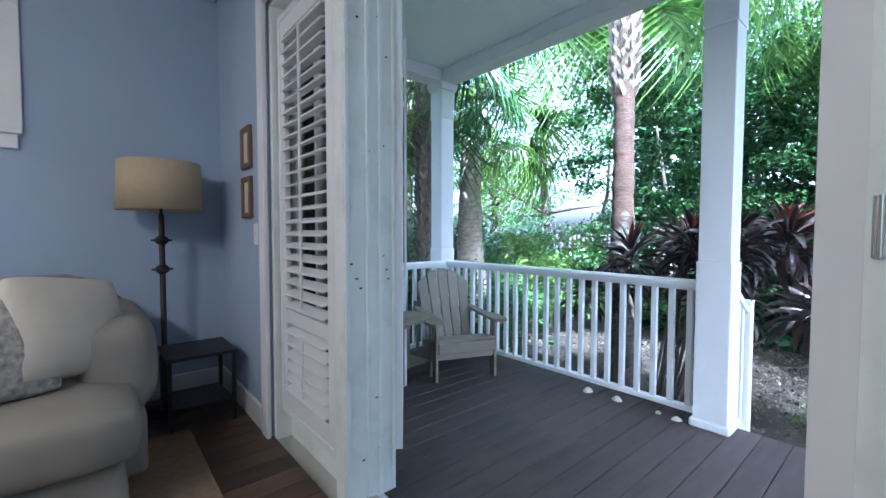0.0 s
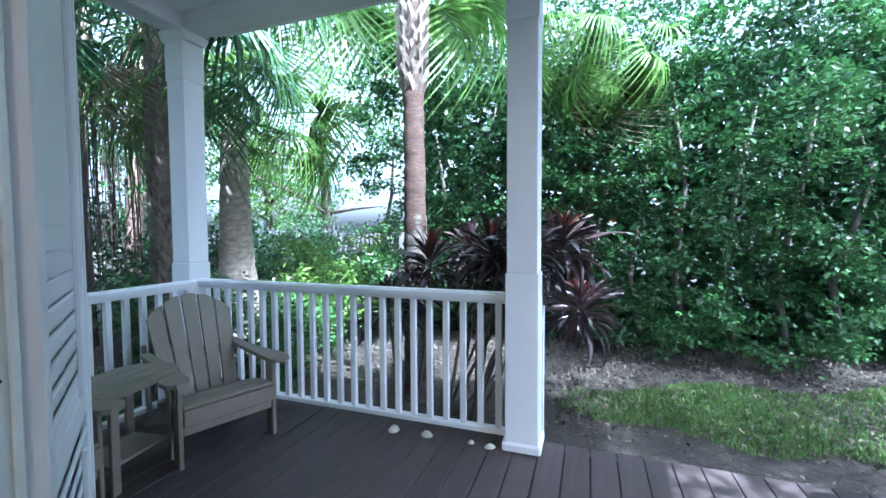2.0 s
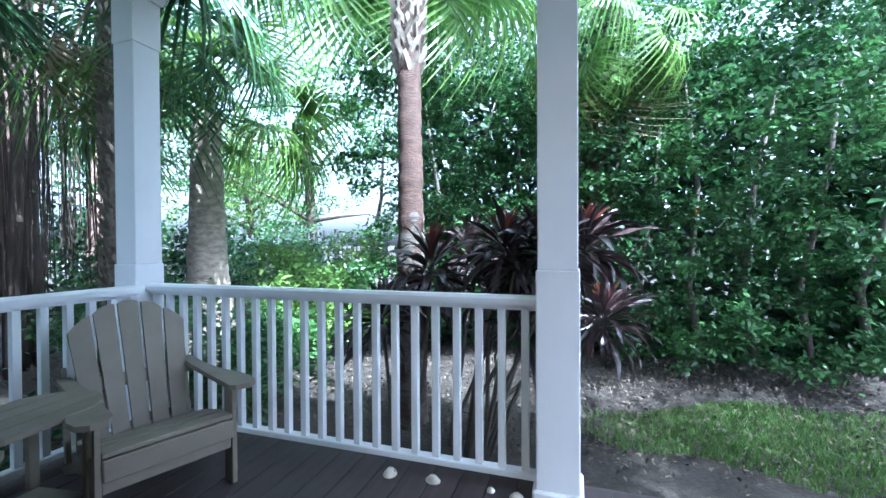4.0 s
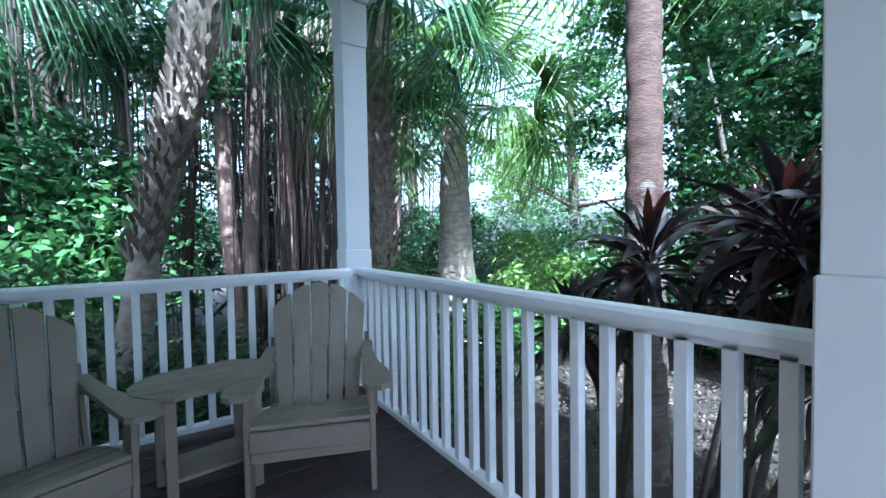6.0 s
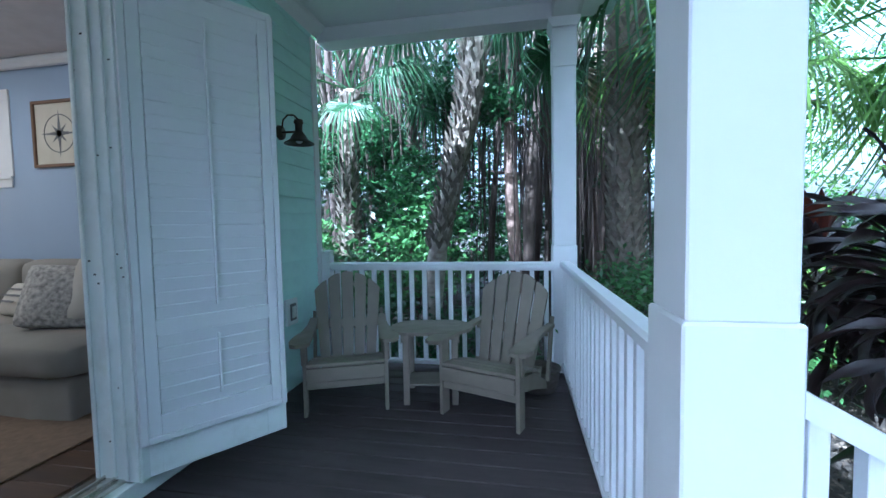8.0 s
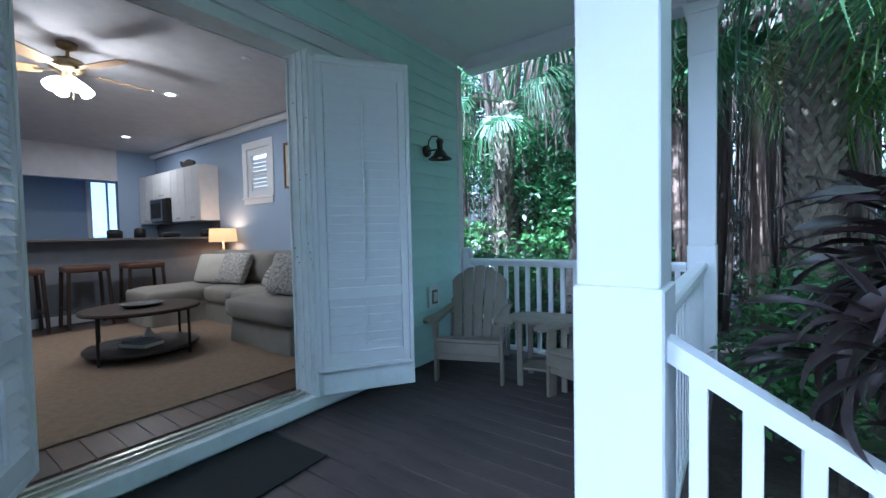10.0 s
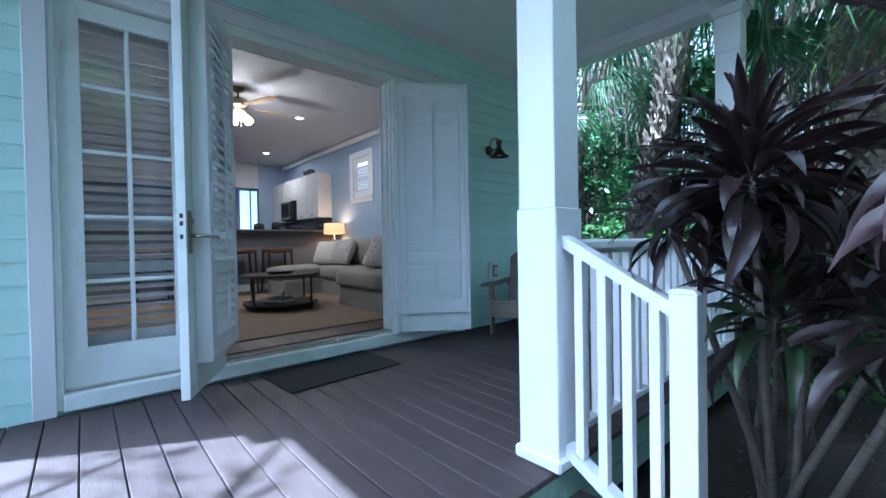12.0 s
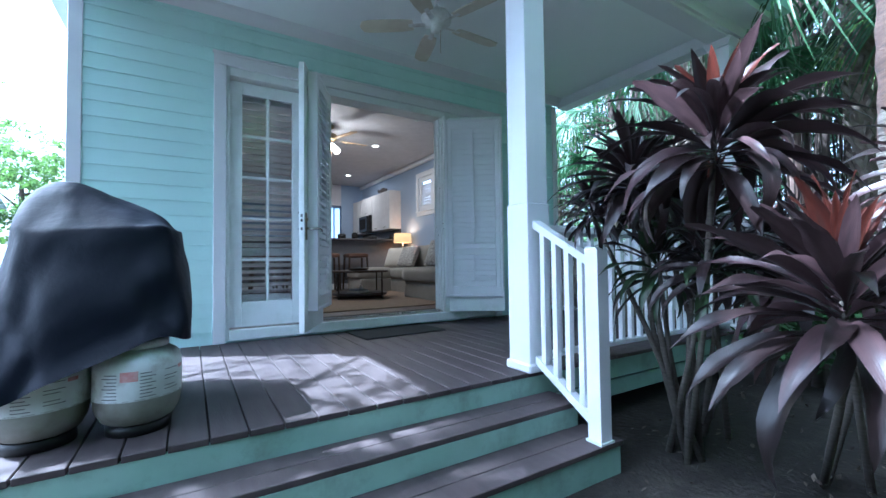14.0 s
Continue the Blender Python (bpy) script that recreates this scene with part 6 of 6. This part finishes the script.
# ---------------------------------------------------------------- ti plants
def ti_leaf(L, w, droop, material, seed, wave=0.008):
    """A strap leaf: a channelled stalk, a lance-shaped blade with raised wavy margins and a long pointed tip."""
    bm = bmesh.new()
    n = 12
    rows = []
    x = z = 0.0
    for k in range(n + 1):
        f = k / n
        blade = max(0.0, (f - 0.12) / 0.88)
        ww = w * max(0.16 * (1 - blade), math.sin(math.pi * blade ** 0.85) ** 0.8) if k < n else 0.002
        a = droop * (0.25 * f + 0.75 * f * f)
        if k:
            x += L / n * math.cos(a)
            z -= L / n * math.sin(a)
        wv = wave * math.sin(k * 1.5 + seed) * blade
        tw = 0.25 * ww * math.sin(seed * 2.1 + f * 2.5)
        lift = ww * (0.30 - 0.12 * f)
        rows.append([bm.verts.new((x, -ww / 2, z + lift + wv - tw)), bm.verts.new((x, -ww / 4, z + lift * 0.4 - tw * 0.5)), bm.verts.new((x, 0, z)), bm.verts.new((x, ww / 4, z + lift * 0.4 + tw * 0.5)), bm.verts.new((x, ww / 2, z + lift - wv + tw))])
    for a, b in zip(rows, rows[1:]):
        for i in range(4):
            bm.faces.new((a[i], b[i], b[i + 1], a[i + 1]))
    return mesh_of("leaf", bm, material, True)


TI = {k: [ti_leaf(0.44, 0.062, d, mt, i) for i, d in enumerate((0.45, 1.0, 1.5, 2.0))] for k, mt in (("d", TI_DARK), ("r", TI_RED), ("p", TI_PINK), ("g", TI_GREEN))}


def ti_plant(label, foot, heads):
    """Bare grey canes, each with a rosette of broad strap leaves. heads: x, y, z, size, mix, leaves."""
    t = thing("ti_plant", label, "plant", pose(foot[0], foot[1], GZ))
    o = Vector((foot[0], foot[1], GZ))
    for hx, hy, hz, size, mix, n in heads:
        h = Vector((hx, hy, hz)) - o
        r_ = random.Random(round(hx * 100 + hy * 37))
        bm = bmesh.new()
        b = Vector((r_.uniform(-0.12, 0.12), r_.uniform(-0.12, 0.12), -0.03))
        mid = b.lerp(h, 0.45) + Vector((r_.uniform(-0.06, 0.06), r_.uniform(-0.06, 0.06), 0.1))
        tube(bm, [b, mid, h], [0.019, 0.015, 0.011], 8)
        part("cane", bm, CANE, t, smooth=True)
        n = int(n * 1.7)
        for i in range(n):
            f = i / n
            el = 86 - 108 * f + r_.uniform(-13, 13)
            k = size * (0.6 + 0.45 * min(1, f * 2.2)) * r_.uniform(0.78, 1.15)
            # Pink-grey leaves are partly leaf colour, partly sheen put into the colour.
            mt = "r" if (i < n * 0.14 and "r" in mix) else "p" if ("p" in mix and r_.random() < 0.38) else "g" if ("g" in mix and r_.random() < 0.35) else "d"
            me = TI[mt][0 if f < 0.2 else r_.choice((0, 1, 1, 2)) if f < 0.6 else r_.choice((1, 2, 2, 3))]
            z = h + Vector((0, 0, 0.05 - 0.20 * f * size))
            m = Matrix.Translation(z) @ pose(0, 0, 0, 0, 0, 137.5 * i + r_.uniform(-14, 14)) @ pose(0.012, 0, 0, 0, -el, 0) @ pose(0, 0, 0, r_.uniform(-22, 22)) @ Matrix.Diagonal((k, k * r_.uniform(0.8, 1.1), k, 1))
            part("leaf", me, None, t, m=m)
    return t


TI_A = [(2.82, 0.22, 1.17, 0.88, 'd', 50), (3.34, -0.03, 1.20, 0.98, 'rp', 54), (2.74, 0.46, 1.18, 0.80, 'dr', 34), (2.60, 0.14, 0.98, 0.52, 'd', 24), (2.72, 0.40, 1.02, 0.62, 'd', 24), (2.95, 0.62, 0.92, 0.75, 'dg', 34), (2.85, 0.38, 0.68, 0.75, 'dg', 28), (3.15, 0.30, 0.72, 0.8, 'dg', 28)]
TI_B = [(3.74, -0.19, 0.60, 0.98, 'rp', 50), (3.85, 0.95, 1.10, 1.05, 'dp', 40), (3.45, 0.55, 0.70, 0.95, 'dp', 34)]
TI_C = [(2.85, 1.0, 1.05, 0.9, 'r', 32), (2.70, 1.32, 0.70, 0.8, 'd', 26), (3.05, 1.2, 0.80, 0.85, 'r', 26)]


ti_plant("ti plant with burgundy strap leaves and a red-orange heart", (2.80, 0.72), TI_A)
ti_plant("ti plant with pinkish-grey and burgundy strap leaves", (3.45, 0.95), TI_B)
ti_plant("ti plant with dark burgundy leaves close to the stair rail", (2.72, 1.10), TI_C)

# ---------------------------------------------------------------- neighbour and side railing
nb = thing("neighbour_house", "bright white neighbouring house with a pale roof", "house", pose(-14, -11.5, GZ))
part("wall", B(-5, -3, 0, 6, 3, 3.6), NEIGHBOUR, nb)
part("roof", prism(bmesh.new(), [(-5.5, 3.5), (0.5, 6.6), (6.5, 3.5)], -3.3, 3.3, FLIP), ROOF, nb)
railing("railing", "white painted railing beyond the grill", (0.0, YL + 0.08), (-3.5, YL + 0.08), 30)
structure("walkway", B(-3.6, YL, -0.16, -0.002, YS - 0.03, -0.001), DECK, "narrow deck walkway along the side of the house", "deck")
leafy_tree("leafy tree behind the neighbouring house", -20, -8.0, 5.0, 2.6, 71, 5.6, 0.2, LEAF_LIGHT, 0.15, 160, low=2)
# Three trees out of view, placed only for the shade their crowns cast.
leafy_tree("unseen tall tree added so that its crown shades the lawn", 2.5, -6.2, 7.0, 2.2, 73, 6.2, 0.12, LEAF_MID, 0.14, 120, low=4.2)
leafy_tree("unseen tall tree added so that its thin crown dapples the planting bed", 2.0, -4.6, 7.0, 1.6, 74, 6.4, 0.12, LEAF_MID, 0.13, 75, low=5.0)
leafy_tree("unseen tall tree placed so that its crown dapples the steps", 0.45, -4.9, 7.0, 1.7, 72, 6.5, 0.12, LEAF_MID, 0.14, 70, low=5.0)

# ---------------------------------------------------------------- many pieces: siding, deck boards, floor planks
def clap(y0, y1):
    bm = bmesh.new()
    prism(bm, [(0.0, 0.0), (0.014, 0.0), (0.014, 0.006), (0.004, 0.128), (0.0, 0.128)], y0, y1, Matrix(((1, 0, 0, 0), (0, 0, 1, 0), (0, 1, 0, 0), (0, 0, 0, 1))))
    return mesh_of("clapboard", bm, AQUA)


CL, CR, CT = clap(YS + 0.07, DOOR_Y0 - 0.10), clap(DOOR_Y1 + 0.10, YN - 0.07), clap(DOOR_Y0 - 0.10, DOOR_Y1 + 0.10)
for i in range(26):
    z = -0.27 + i * 0.1265
    for me, z0 in ((CL, -1), (CR, -1), (CT, 2.60)):
        if z > z0 and z < 2.93:
            part("clapboard", me, None, wall, m=pose(-0.012, 0, z))
NB = int((2.90 - YL) / 0.1445)
DB = mesh_of("deck_board", B(0.0, 0.003, -0.028, DE, 0.1415, 0.0, 0.003), DECK)
for i in range(NB + 1):
    part("deck_board", DB, None, deck, m=pose(0.002 * math.sin(i * 7.3), YL + i * 0.1445, -0.0005 * (i % 3)))
FP = [mesh_of("floor_plank", B(0, 0, -0.012, L_, 0.124, 0.0, 0.0015), WOOD_FLOOR) for L_ in (0.9, 1.3, 1.7)]
r_ = random.Random(5)
y = YS + 0.21
while y < 2.42:
    x = WX - 0.002
    while x > -2.2:
        k = r_.randrange(3)
        part("floor_plank", FP[k], None, floor, m=pose(x - (0.9, 1.3, 1.7)[k], y, FL - 0.0005 * r_.random()))
        x -= (0.9, 1.3, 1.7)[k] + 0.002
    y += 0.1265
